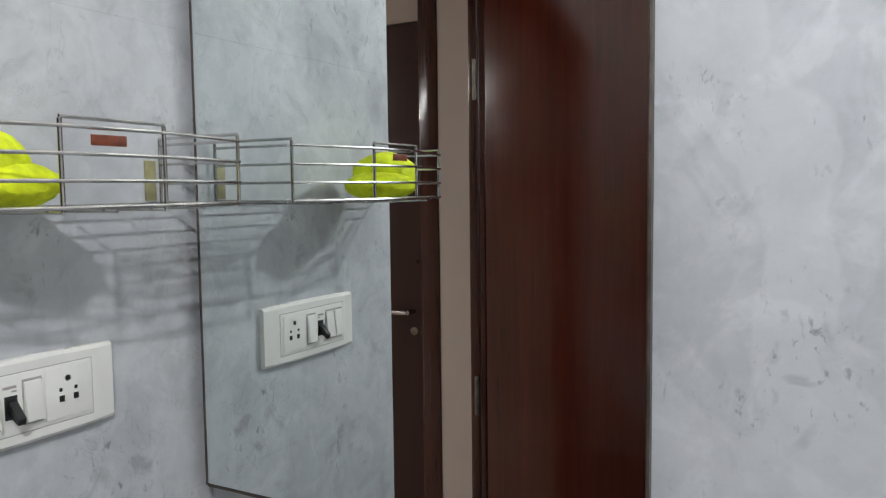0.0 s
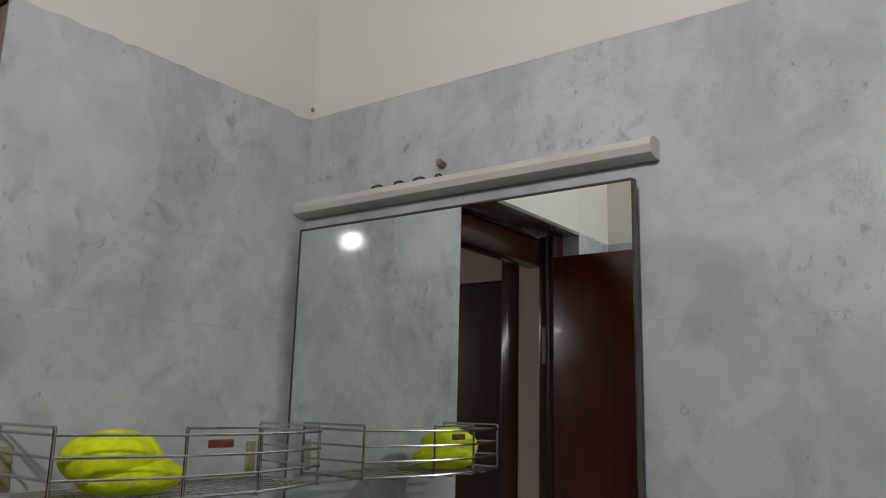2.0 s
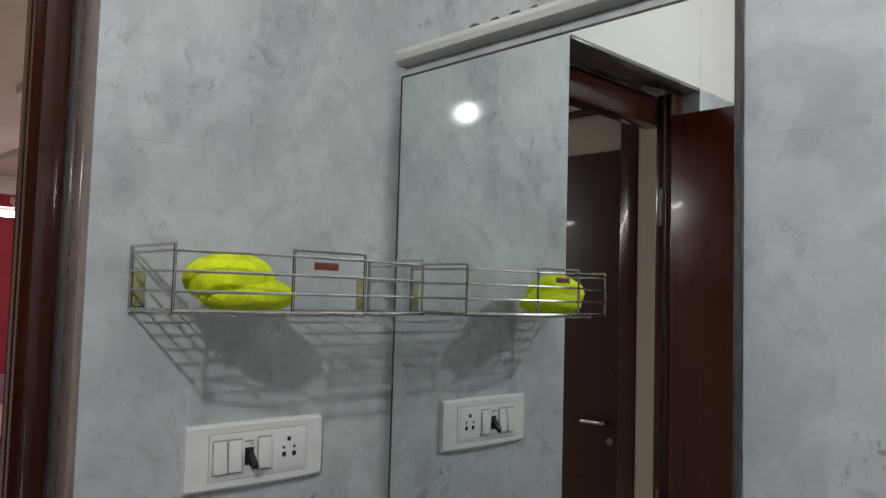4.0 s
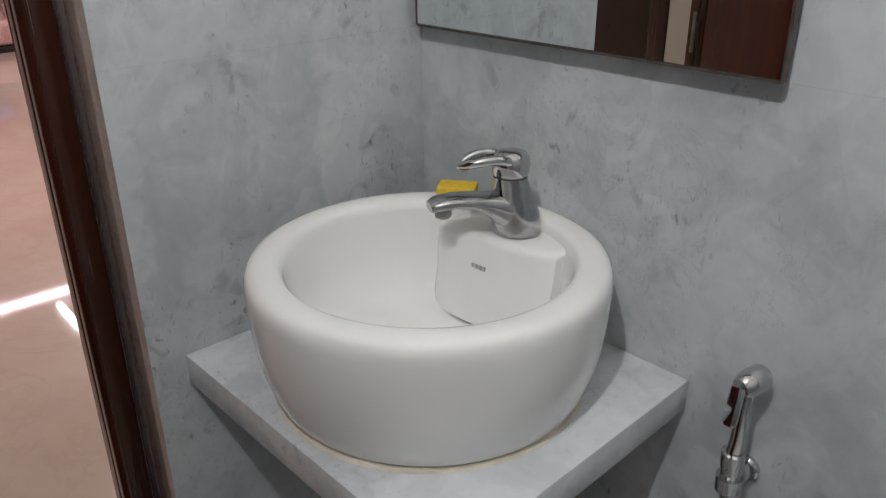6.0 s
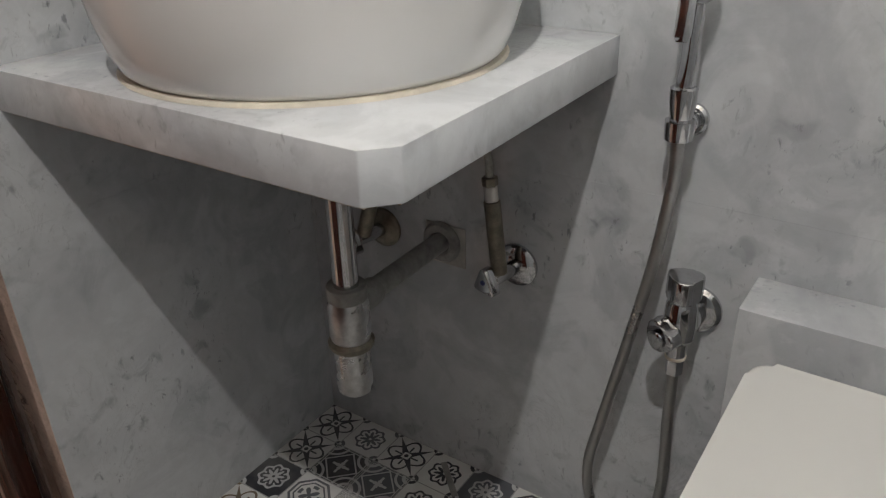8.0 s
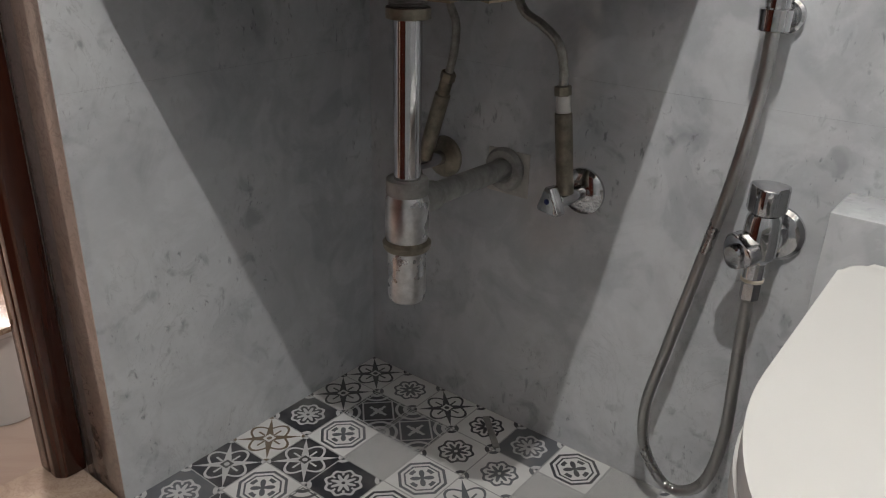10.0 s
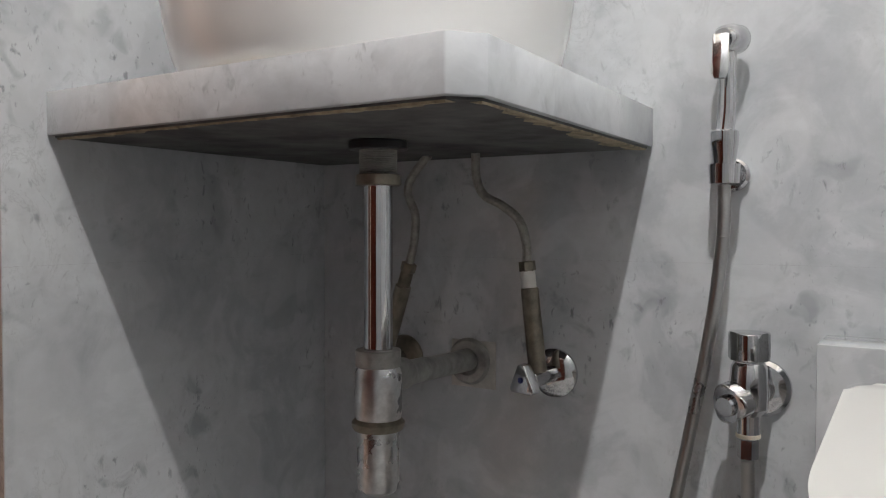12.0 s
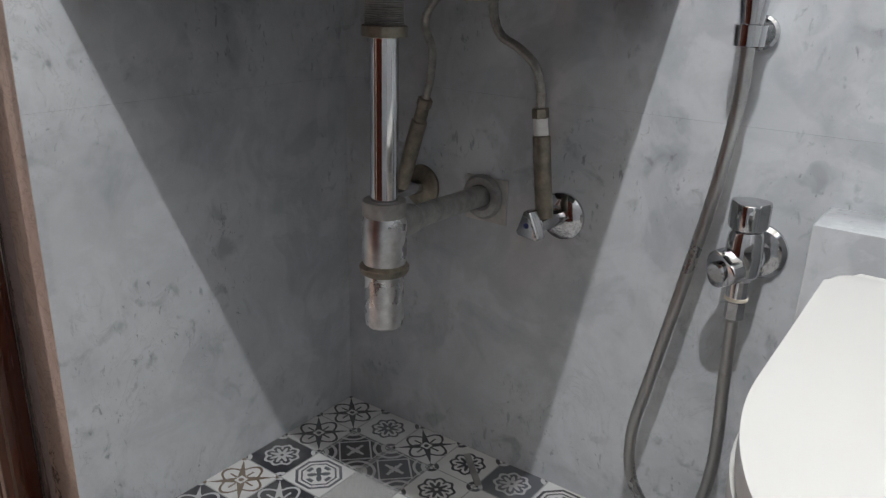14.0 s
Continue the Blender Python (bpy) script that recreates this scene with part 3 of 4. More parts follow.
for z in (1.615, 1.639, 1.663, 1.687):
    part("rail", bar([(x + 0.003, y, z) for x, y in RACK]), STEEL, basket)
for a, b in ((0, 1), (2, 3), (4, 5)):
    (xa, ya), (xb, yb) = RACK[a], RACK[b]
    part("top_loop", bar([(xa, ya, 1.685), (xa, ya, 1.695), (xb, yb, 1.695), (xb, yb, 1.685)]), STEEL, basket)
part("wall_rail", bar([(0.006, -0.468, 1.614), (0.006, -0.074, 1.614)]), STEEL, basket)
for k in range(1, 8):
    x = k * 0.0215
    reach = 0.196 if x < 0.136 else 0.196 - (x - 0.136) / 0.036 * 0.125
    part("bottom_wire", bar([(x, -0.272 - reach, 1.613), (x, -0.272 + reach, 1.613)], 0.0014), STEEL, basket)
for y in (-0.40, -0.33, -0.272, -0.215, -0.145):
    part("cross_wire", bar([(0.006, y, 1.6105), (0.170 if abs(y + 0.272) < 0.06 else 0.152, y, 1.6105)], 0.0016), STEEL, basket)
part("tag", box(0.1735, 0.1755, -0.300, -0.262, 1.671, 1.681, 0.0004), REDTAG, basket, "small red-brown maker's tag")
for y in (-0.455, -0.087):
    part("bracket", box(0.0005, 0.004, y - 0.008, y + 0.008, 1.618, 1.668, 0.001), OLIVE, basket, "stained wall bracket")


def lump(cx, cy, cz, sx, sy, sz, seed, bm=None, rough=0.25):
    own = bmesh.new()
    bmesh.ops.create_icosphere(own, subdivisions=4, radius=1.0)
    for v in own.verts:
        p = v.co.copy()
        k = 1 + rough * (noise.noise(p * 1.3 + Vector((seed, 0, 0)))) + 0.035 * noise.noise(p * 5 + Vector((0, seed, 0)))
        v.co = Vector((cx + p.x * sx * k, cy + p.y * sy * k, max(1.6165, cz + p.z * sz * k)))
    return merge(bm, own)


sponge = lump(0.09, -0.372, 1.656, 0.048, 0.062, 0.034, 3.1, rough=0.07)
cloth = thing("cleaning_sponge", (0.09, -0.36, 1.6165), "bright yellow-green scrubbing cloth lying in the basket", "sponge")
part("upper_fold", sponge, YELLOW, cloth)
part("lower_fold", lump(0.095, -0.348, 1.636, 0.05, 0.068, 0.0245, 7.7, rough=0.07), YELLOW, cloth)

# ---- switch plate ----
plate = thing("switch_plate", (0.0, -0.27, 1.365), "warm white modular switch and socket plate", "switch plate")
own = bmesh.new()
rows = []
PY0, PY1, PZ0, PZ1 = -0.382, -0.159, 1.364, 1.454
for i in range(25):
    u = i / 24
    bow = 0.0015 * math.sin(math.pi * u)
    depth = 0.004 + 0.0085 * min(1.0, math.sin(math.pi * min(max(u, 0.03), 0.97)) * 3.0) ** 0.5
    ring = [(0.0, PZ0 - bow), (depth * 0.7, PZ0 - bow), (depth, PZ0 - bow + 0.004), (depth, PZ1 + bow - 0.004), (depth * 0.7, PZ1 + bow), (0.0, PZ1 + bow)]
    rows.append([own.verts.new((x, PY0 + u * (PY1 - PY0), z)) for x, z in ring])
for a, b in zip(rows, rows[1:]):
    for k in range(6):
        own.faces.new((a[k], a[(k + 1) % 6], b[(k + 1) % 6], b[k]))
own.faces.new(rows[0]), own.faces.new(rows[-1])
part("cover", own, SWITCHPLASTIC, plate)
MY = -0.3455
part("inset", box(0.010, 0.0135, -0.3495, -0.1905, 1.377, 1.441, 0.001), SWITCHPLASTIC, plate)
# grey sliver painted in as the shade line round the inset
part("inset_shadow", box(0.0118, 0.0126, -0.3505, -0.1895, 1.376, 1.442, 0), CEMENTSHADE, plate)


def rocker(y):
    ob = part("rocker", prism([(0.0, -0.022), (0.0065, -0.021), (0.0025, 0.021), (0.0, 0.022)], -0.0098, 0.0098, 0.0008, m=Matrix(((1, 0, 0, 0.0135), (0, 0, 1, y), (0, 1, 0, 1.409), (0, 0, 0, 1)))), SWITCHPLASTIC, plate)
    # grey sliver painted in as the shaded gap round the rocker
    part("rocker_gap_shade", box(0.0132, 0.0138, y - 0.0113, y + 0.0113, 1.3845, 1.4335, 0), CEMENTSHADE, plate)
    return ob


for y in (-0.334, -0.311, -0.2635):
    rocker(y)
breaker = part("breaker_window", box(0.013, 0.0142, -0.2945, -0.2805, 1.394, 1.419, 0.0004), BLACK, plate, "black breaker window")
part("breaker_lever", prism([(0.0, -0.006), (0.016, -0.016), (0.018, -0.009), (0.003, 0.008)], -0.0045, 0.0045, 0.001, m=Matrix(((1, 0, 0, 0.0138), (0, 0, 1, -0.2868), (0, 1, 0, 1.406), (0, 0, 0, 1)))), BLACK, breaker)
part("maker_mark", box(0.0134, 0.0138, -0.2955, -0.281, 1.4265, 1.4295, 0), INKGREY, plate, "faded printed maker's mark")
part("rating_mark", box(0.0134, 0.0138, -0.2865, -0.281, 1.4225, 1.4245, 0), INKGREY, plate)
part("socket_face", box(0.013, 0.0146, -0.2485, -0.196, 1.381, 1.4375, 0.001), SWITCHPLASTIC, plate)
for y, z, r in ((-0.222, 1.4245, 0.0037), (-0.231, 1.4125, 0.0026), (-0.2125, 1.4125, 0.0026)):
    part("socket_hole", rod((0.0140, y, z), (0.0149, y, z), r, 16), HOLE, plate)
for y in (-0.230, -0.2125):
    part("socket_hole", box(0.0142, 0.0149, y - 0.0032, y + 0.0032, 1.399, 1.406, 0.0003), HOLE, plate)

# ---- basin slab and basin ----
slab = thing("basin_slab", (0.26, -0.23, 0.765), "white-grey stone corner slab with clipped corner", "counter slab")
part("top", prism([(0.001, -0.001), (0.001, -0.471), (0.523, -0.471), (0.547, -0.445), (0.540, -0.001)], 0.765, 0.8135, 0.0015), SLABSTONE, slab)
# thin sheet on the slab's lower face, much darker than its top
part("underside", prism([(0.006, -0.006), (0.006, -0.464), (0.520, -0.464), (0.540, -0.442), (0.534, -0.006)], 0.7625, 0.7648, 0.0), SLABUNDER, slab, "dark grey mottled underside of the slab")



def mortar_strip(a, b, inward, seed):
    """A ragged smear of mortar along one lower edge of the slab."""
    r = random.Random(seed)
    a, b, inward = Vector(a), Vector(b), Vector(inward)
    steps = int((b - a).length / 0.006)
    bm, rows, width = bmesh.new(), [], 0.008
    for k in range(steps + 1):
        width = min(0.034, max(0.005, width + r.uniform(-0.006, 0.0063)))
        at = a.lerp(b, k / steps)
        rows.append([bm.verts.new(at + inward * w - Vector((0, 0, d))) for w, d in ((0.0, 0.0), (0.0008, 0.0016 + r.uniform(0, 0.0008)), (width * 0.7, 0.001), (width, 0.0))])
    for p, q in zip(rows, rows[1:]):
        for j in range(4):
            bm.faces.new((p[j], p[(j + 1) % 4], q[(j + 1) % 4], q[j]))
    bm.faces.new(rows[0][::-1])
    bm.faces.new(rows[-1])
    part("mortar_smear", bm, MORTAR, slab, "tan dried mortar along the lower edge")


mortar_strip((0.008, -0.4635, 0.7624), (0.519, -0.4635, 0.7624), (0, 1, 0), 5)
mortar_strip((0.5395, -0.441, 0.7624), (0.5335, -0.008, 0.7624), (-1, 0, 0), 6)
BC, RIM = Vector((0.279, -0.242, 0.8135)), 0.186
basin = thing("wash_basin", tuple(BC), "round white ceramic counter-top wash basin", "wash basin")
OUT = [(0.0, 0.0), (0.196, 0.0), (0.206, 0.003), (0.213, 0.011), (0.2215, 0.032), (0.2295, 0.062), (0.2345, 0.095), (0.237, 0.128), (0.2382, 0.158), (0.2376, 0.169), (0.2352, 0.177), (0.2305, 0.1825), (0.223, 0.1853), (0.212, RIM), (0.203, RIM - 0.0008),
       (0.1955, RIM - 0.003), (0.1905, 0.1785), (0.188, 0.169), (0.186, 0.155), (0.180, 0.10), (0.166, 0.065), (0.142, 0.043), (0.10, 0.031), (0.05, 0.026), (0.022, 0.025), (0.022, 0.012), (0.0, 0.012)]
part("bowl", lathe(OUT, 96, Matrix.Translation(BC)), CERAMIC, basin, sharp=60)
deck_bm = bmesh.new()
deck_rows = []
for h, face, w, r in ((0.035, 0.092, 0.108, 0.165), (0.09, 0.099, 0.106, 0.186), (0.135, 0.106, 0.104, 0.194), (0.157, 0.109, 0.103, 0.198), (0.1635, 0.1115, 0.102, 0.2), (0.1675, 0.116, 0.100, 0.2), (0.1692, 0.124, 0.096, 0.2)):
    ring = []
    for k in range(17):
        u = -1 + k / 8
        x = u * w
        ring.append((x, face + 0.016 * abs(u) ** 6 + 0.01 * u * (1 if h > 0.1 else 0.3)))
    for k in range(17):
        u = 1 - k / 8
        x = u * w * 1.0
        ring.append((x, math.sqrt(max(0.0, r * r - x * x))))
    deck_rows.append([deck_bm.verts.new(BC + Vector((x, max(y, 0.0), h))) for x, y in ring])
for a, b in zip(deck_rows, deck_rows[1:]):
    for k in range(34):
        deck_bm.faces.new((a[k], a[(k + 1) % 34], b[(k + 1) % 34], b[k]))
deck_bm.faces.new(deck_rows[-1])
part("tap_deck", deck_bm, CERAMIC, basin, sharp=50)
for k in range(4):
    x = BC.x - 0.022 + k * 0.0068
    part("maker_mark", box(x, x + 0.0045, BC.y + 0.1015, BC.y + 0.108, BC.z + 0.121, BC.z + 0.127, 0), INKGREY, basin, "faded printed maker's mark")
part("drain_ring", lathe([(0.0, 0.0), (0.030, 0.0), (0.032, 0.003), (0.026, 0.005), (0.018, 0.002), (0.0, 0.002)], 32, Matrix.Translation(BC + Vector((0, 0, 0.0265)))), CHROME, basin)
part("sealant", lathe([(0.196, 0.0), (0.2150, 0.0), (0.2125, 0.0035), (0.203, 0.005)], 64, Matrix.Translation(BC + Vector((0, 0, 0.0003))), close=False), SEALANT, basin)

# ---- basin mixer ----
TB = Vector((0.291, -0.080, BC.z + 0.1690))
mixer = thing("basin_mixer", tuple(TB), "chrome single-lever basin mixer", "tap")
aim = Vector((-0.42, -0.907, 0)).normalized()
part("base_ring", lathe([(0.0, 0), (0.0275, 0), (0.0275, 0.002), (0.026, 0.004), (0.0, 0.004)], 40, Matrix.Translation(TB)), BLACK, mixer)


def loft(rings, name, mat, parent, sharp=60):
    own = bmesh.new()
    rows = [[own.verts.new(p) for p in ring] for ring in rings]
    n = len(rows[0])
    for a, b in zip(rows, rows[1:]):
        for k in range(n):
            own.faces.new((a[k], a[(k + 1) % n], b[(k + 1) % n], b[k]))
    own.faces.new(rows[0]), own.faces.new(rows[-1])
    return part(name, own, mat, parent, sharp=sharp)


def oval(centre, along_dir, side_dir, a, b, seg=28, square=2.0):
    out = []
    for k in range(seg):
        t = 2 * math.pi * k / seg
        c, s = math.cos(t), math.sin(t)
        c, s = math.copysign(abs(c) ** (2 / square), c), math.copysign(abs(s) ** (2 / square), s)
        out.append(Vector(centre) + a * c * Vector(along_dir) + b * s * Vector(side_dir))
    return out


cross = Vector((-aim.y, aim.x, 0))
upz = Vector((0, 0, 1))
loft([oval(TB + upz * h + aim * f, aim, cross, a, b) for h, f, a, b in
      ((0.003, 0.002, 0.0345, 0.034), (0.012, 0.004, 0.0352, 0.0345), (0.03, 0.006, 0.0345, 0.033), (0.05, 0.009, 0.0300, 0.0285), (0.066, 0.012, 0.0265, 0.0255), (0.08, 0.0145, 0.0245, 0.024), (0.085, 0.015, 0.024, 0.0235))], "body", TAPCHROME, mixer)
loft([oval(TB + upz * h + aim * f, (upz * c - aim * s).normalized(), cross, a, b, square=2.5) for f, h, a, b, c, s in
      ((0.0, 0.029, 0.0285, 0.0295, 1.0, 0.0), (0.018, 0.033, 0.028, 0.0285, 1.0, 0.12), (0.034, 0.041, 0.0225, 0.0265, 1.0, 0.15), (0.052, 0.0490, 0.0155, 0.0240, 1.0, 0.05), (0.075, 0.0560, 0.0108, 0.0220, 1.0, -0.05), (0.1, 0.0585, 0.0096, 0.0205, 1.0, -0.10), (0.122, 0.0565, 0.009, 0.019, 1.0, -0.15), (0.133, 0.0535, 0.0068, 0.0135, 1.0, -0.15))], "spout", TAPCHROME, mixer)
part("aerator", rod(TB + aim * 0.113 + upz * 0.050, TB + aim * 0.113 + upz * 0.037, 0.0115, 24), GREYPLASTIC, mixer)
part("neck", rod(TB + upz * 0.083 + aim * 0.015, TB + upz * 0.089 + aim * 0.015, 0.0232, 28), BLACK, mixer)
loft([oval(TB + upz * h + aim * 0.015, aim, cross, r, r) for h, r in ((0.088, 0.0245), (0.092, 0.0262), (0.104, 0.0268), (0.113, 0.0255), (0.119, 0.021), (0.1225, 0.010))], "lever_cap", CHROME, mixer)
# loop lever: two prongs joined at the tip, an open slot between them
lev = [TB + upz * h + aim * f + cross * c for h, f, c in ((0.108, 0.016, 0.017), (0.115, 0.042, 0.0195), (0.113, 0.070, 0.0150), (0.107, 0.088, 0.0), (0.113, 0.070, -0.0150), (0.115, 0.042, -0.0195), (0.108, 0.016, -0.017))]
part("lever", sweep(lev, 0.0066, 12), CHROME, mixer)
scrub = thing("scrub_sponge", (0.168, -0.082, BC.z + RIM), "yellow scrubbing sponge with dark green pad on the basin rim", "sponge")
for name, low, high, material in (("scouring_pad", -0.0008, 0.006, GREENPAD), ("foam", 0.0062, 0.023, YELLOWTAG)):
    block = box(-0.029, 0.029, -0.019, 0.019, low, high, 0.0022, 2)
    block.transform(pose(0.168, -0.082, BC.z + RIM, 0, 0, 35))
    part(name, block, material, scrub)

# ---- health faucet ----
faucet = thing("health_faucet", (0.64, -0.005, 0.72), "chrome hand-held toilet shower hung on its hook", "health faucet")
hook = part("wall_hook", rod((0.638, 0, 0.726), (0.638, -0.012, 0.726), 0.0195, 28, round_end=0.003), CHROME, faucet)
part("hook_arm", rod((0.638, -0.012, 0.726), (0.638, -0.038, 0.726), 0.013, 20, round_end=0.002), CHROME, hook)
part("cradle", lathe([(0.013, 0.0), (0.0165, 0.0), (0.0175, 0.022), (0.0145, 0.022)], 28, pose(0.637, -0.047, 0.714)), CHROME, faucet)
part("handle_sleeve", lathe([(0.0, 0.0), (0.0105, 0.0), (0.012, 0.02), (0.0155, 0.045), (0.0155, 0.058), (0.0125, 0.06), (0.0, 0.06)], 28, pose(0.637, -0.047, 0.715)), CHROME, faucet)
part("stem", sweep([(0.637, -0.047, 0.772), (0.639, -0.046, 0.80), (0.639, -0.045, 0.84), (0.640, -0.044, 0.868)], 0.0105, 16, taper=lambda u: 1 - 0.15 * u), CHROME, faucet)
part("spray_head", lathe([(0.0, 0.0), (0.014, 0.0), (0.0165, 0.004), (0.0175, 0.02), (0.0155, 0.034), (0.012, 0.04), (0.0, 0.041)], 28, along((0.646, -0.022, 0.882), (0.636, -0.060, 0.876))), CHROME, faucet)
part("trigger", prism([(-0.009, 0.0), (0.009, 0.0), (0.0092, -0.046), (0.006, -0.053), (-0.006, -0.053), (-0.0092, -0.046)], 0, 0.004, 0.0012, m=Matrix.Translation((0.636, -0.065, 0.880)) @ pose(0, 0, 0, 78, 0, 6)), CHROME, faucet, "chrome thumb trigger")
hose_points = [(0.637, -0.047, 0.712), (0.637, -0.05, 0.655), (0.626, -0.052, 0.554), (0.606, -0.055, 0.438), (0.579, -0.058, 0.293), (0.564, -0.058, 0.205), (0.572, -0.056, 0.135),
               (0.612, -0.054, 0.088), (0.655, -0.052, 0.115), (0.671, -0.05, 0.2), (0.668, -0.05, 0.33), (0.667, -0.05, 0.40)]
part("hose", sweep(hose_points, 0.0079, 12, ribs=0.08, step=0.0026), HOSECHROME, faucet, "ribbed chrome hose")
part("hose_nut", rod((0.667, -0.05, 0.402), (0.667, -0.05, 0.425), 0.0115, 6), CHROME, faucet)

valve = thing("two_way_valve", (0.672, 0, 0.475), "chrome two-way angle valve on the wall", "valve")
part("flange", lathe([(0.0, 0.0), (0.034, 0.0), (0.0335, 0.004), (0.029, 0.009), (0.018, 0.012), (0.0, 0.012)], 40, along((0.672, -0.0005, 0.475), (0.672, -1, 0.475))), CHROME, valve)
part("body", lathe([(0.0, 0), (0.017, 0), (0.018, 0.02), (0.018, 0.035), (0.012, 0.045), (0.0, 0.045)], 28, along((0.672, -0.01, 0.475), (0.667, -0.07, 0.475))), CHROME, valve)
part("riser", lathe([(0.0, 0), (0.014, 0.0), (0.0205, 0.008), (0.0215, 0.03), (0.0195, 0.055), (0.017, 0.06), (0.0, 0.06)], 32, pose(0.667, -0.05, 0.452)), CHROME, valve)


def lobed(r, height, m):
    """A three-lobed knob with a dished top."""
    pts = [(r * (1 + 0.13 * math.cos(3 * a)) * math.cos(a), r * (1 + 0.13 * math.cos(3 * a)) * math.sin(a)) for a in (2 * math.pi * k / 36 for k in range(36))]
    return prism(pts, 0, height, 0.0028, 3, m=m)


part("upper_knob", lobed(0.0215, 0.032, pose(0.667, -0.05, 0.514, 0, 0, 40)), CHROME, valve)
front = part("front_knob", lobed(0.0215, 0.019, along((0.659, -0.064, 0.469), (0.632, -0.12, 0.462))), CHROME, valve)
part("knob_stem", rod((0.666, -0.048, 0.472), (0.659, -0.064, 0.469), 0.015, 24), CHROME, front)
part("knob_cap", rod((0.6505, -0.081, 0.4665), (0.648, -0.0865, 0.4655), 0.0125, 24, round_end=0.002), CHROME, front)
part("outlet", rod((0.667, -0.05, 0.455), (0.667, -0.05, 0.425), 0.0125, 20), CHROME, valve)
part("washer", rod((0.667, -0.05, 0.431), (0.667, -0.05, 0.426), 0.0135, 20), SEALANT, valve)

# ---- plumbing under the slab ----
trap = thing("bottle_trap", (0.29, -0.25, 0.35), "chrome bottle trap with dull plastic fittings under the basin", "bottle trap")
PX, PYY = 0.297, -0.252
part("washer", rod((PX, PYY, 0.7622), (PX, PYY, 0.752), 0.034, 32), BLACK, trap)
part("threaded_waste", sweep([(PX, PYY, 0.755), (PX, PYY, 0.74), (PX, PYY, 0.722)], 0.0225, 24, ribs=0.05, step=0.0012), GREYPLASTIC, trap)
part("nut", rod((PX, PYY, 0.724), (PX, PYY, 0.711), 0.0265, 12), BRASSY, trap)
part("tail_pipe", rod((PX, PYY, 0.515), (PX, PYY, 0.715), 0.0168, 32), CHROME, trap, "polished chrome tail pipe")
part("top_ring", rod((PX, PYY, 0.502), (PX, PYY, 0.522), 0.0265, 32), GREYPLASTIC, trap)
part("trap_body", lathe([(0.0, 0), (0.025, 0), (0.0275, 0.01), (0.0275, 0.055), (0.024, 0.066), (0.0, 0.066)], 36, pose(PX, PYY, 0.438)), SPOTTED, trap)
part("lower_ring", lathe([(0.0, 0), (0.0285, 0), (0.031, 0.004), (0.031, 0.009), (0.027, 0.013), (0.0, 0.013)], 36, pose(PX, PYY, 0.429)), BRASSY, trap)
part("cup", lathe([(0.0, 0), (0.019, 0.0), (0.0235, 0.004), (0.0245, 0.012), (0.0245, 0.076), (0.0, 0.076)], 36, pose(PX, PYY, 0.356)), SPOTTED, trap)
part("side_outlet", rod((PX + 0.002, PYY + 0.015, 0.487), (PX - 0.003, PYY + 0.055, 0.485), 0.0195, 24), GREYPLASTIC, trap)
part("wall_pipe", rod((PX - 0.003, PYY + 0.04, 0.485), (0.276, -0.004, 0.472), 0.0155, 24), GREYPLASTIC, trap)
part("wall_flange", lathe([(0.015, 0.0), (0.033, 0.0), (0.034, 0.005), (0.030, 0.011), (0.02, 0.012), (0.0165, 0.008)], 36, along((0.276, -0.0005, 0.470), (0.276, -1, 0.470))), GREYPLASTIC, trap)
tagged(part("cement_patch", box(0.245, 0.318, -0.003, -0.0006, 0.432, 0.50, 0.001), CEMENTSHADE), "rough pale cement patch round the waste pipe", "patch")


def angle_valve(cx, cz, top, bend, label, dark):
    v = thing("angle_valve", (cx, 0, cz), label, "valve", "angle valves under the basin")
    part("flange", lathe([(0.0, 0.0), (0.0335, 0.0), (0.033, 0.004), (0.027, 0.009), (0.012, 0.012), (0.0, 0.012)], 40, along((cx, -0.0005, cz), (cx, -1, cz))), dark, v)
    part("body", rod((cx, -0.008, cz), (cx - 0.008, -0.062, cz), 0.0115, 20), CHROME, v)
    kn = prism([(0.0, 0.021), (0.005, 0.021), (0.021, -0.012), (0.018, -0.017), (-0.018, -0.017), (-0.021, -0.012), (-0.005, 0.021)], 0, 0.016, 0.002, 2)
    kn.transform(along((cx - 0.010, -0.060, cz), (cx - 0.035, -0.14, cz - 0.004)))
    k = part("knob", kn, CHROME, v, "triangular chrome knob")
    part("marker", rod((cx - 0.0148, -0.0755, cz), (cx - 0.0152, -0.0768, cz), 0.004, 12), BLUEDOT, k)
    foot = Vector((cx - 0.002, -0.05, cz + 0.008))
    tip = Vector(top)
    part("extension", rod(foot, foot.lerp(tip, 0.76), 0.0118, 20), BRASSY, v, "tarnished extension nipple")
    part("thread_tape", rod(foot.lerp(tip, 0.75), foot.lerp(tip, 0.92), 0.0095, 16), TAPE if bend > 0 else BRASSY, v)
    part("hose_nut", rod(foot.lerp(tip, 0.91), tip, 0.0112, 6), BRASSY, v)
    return v, tip


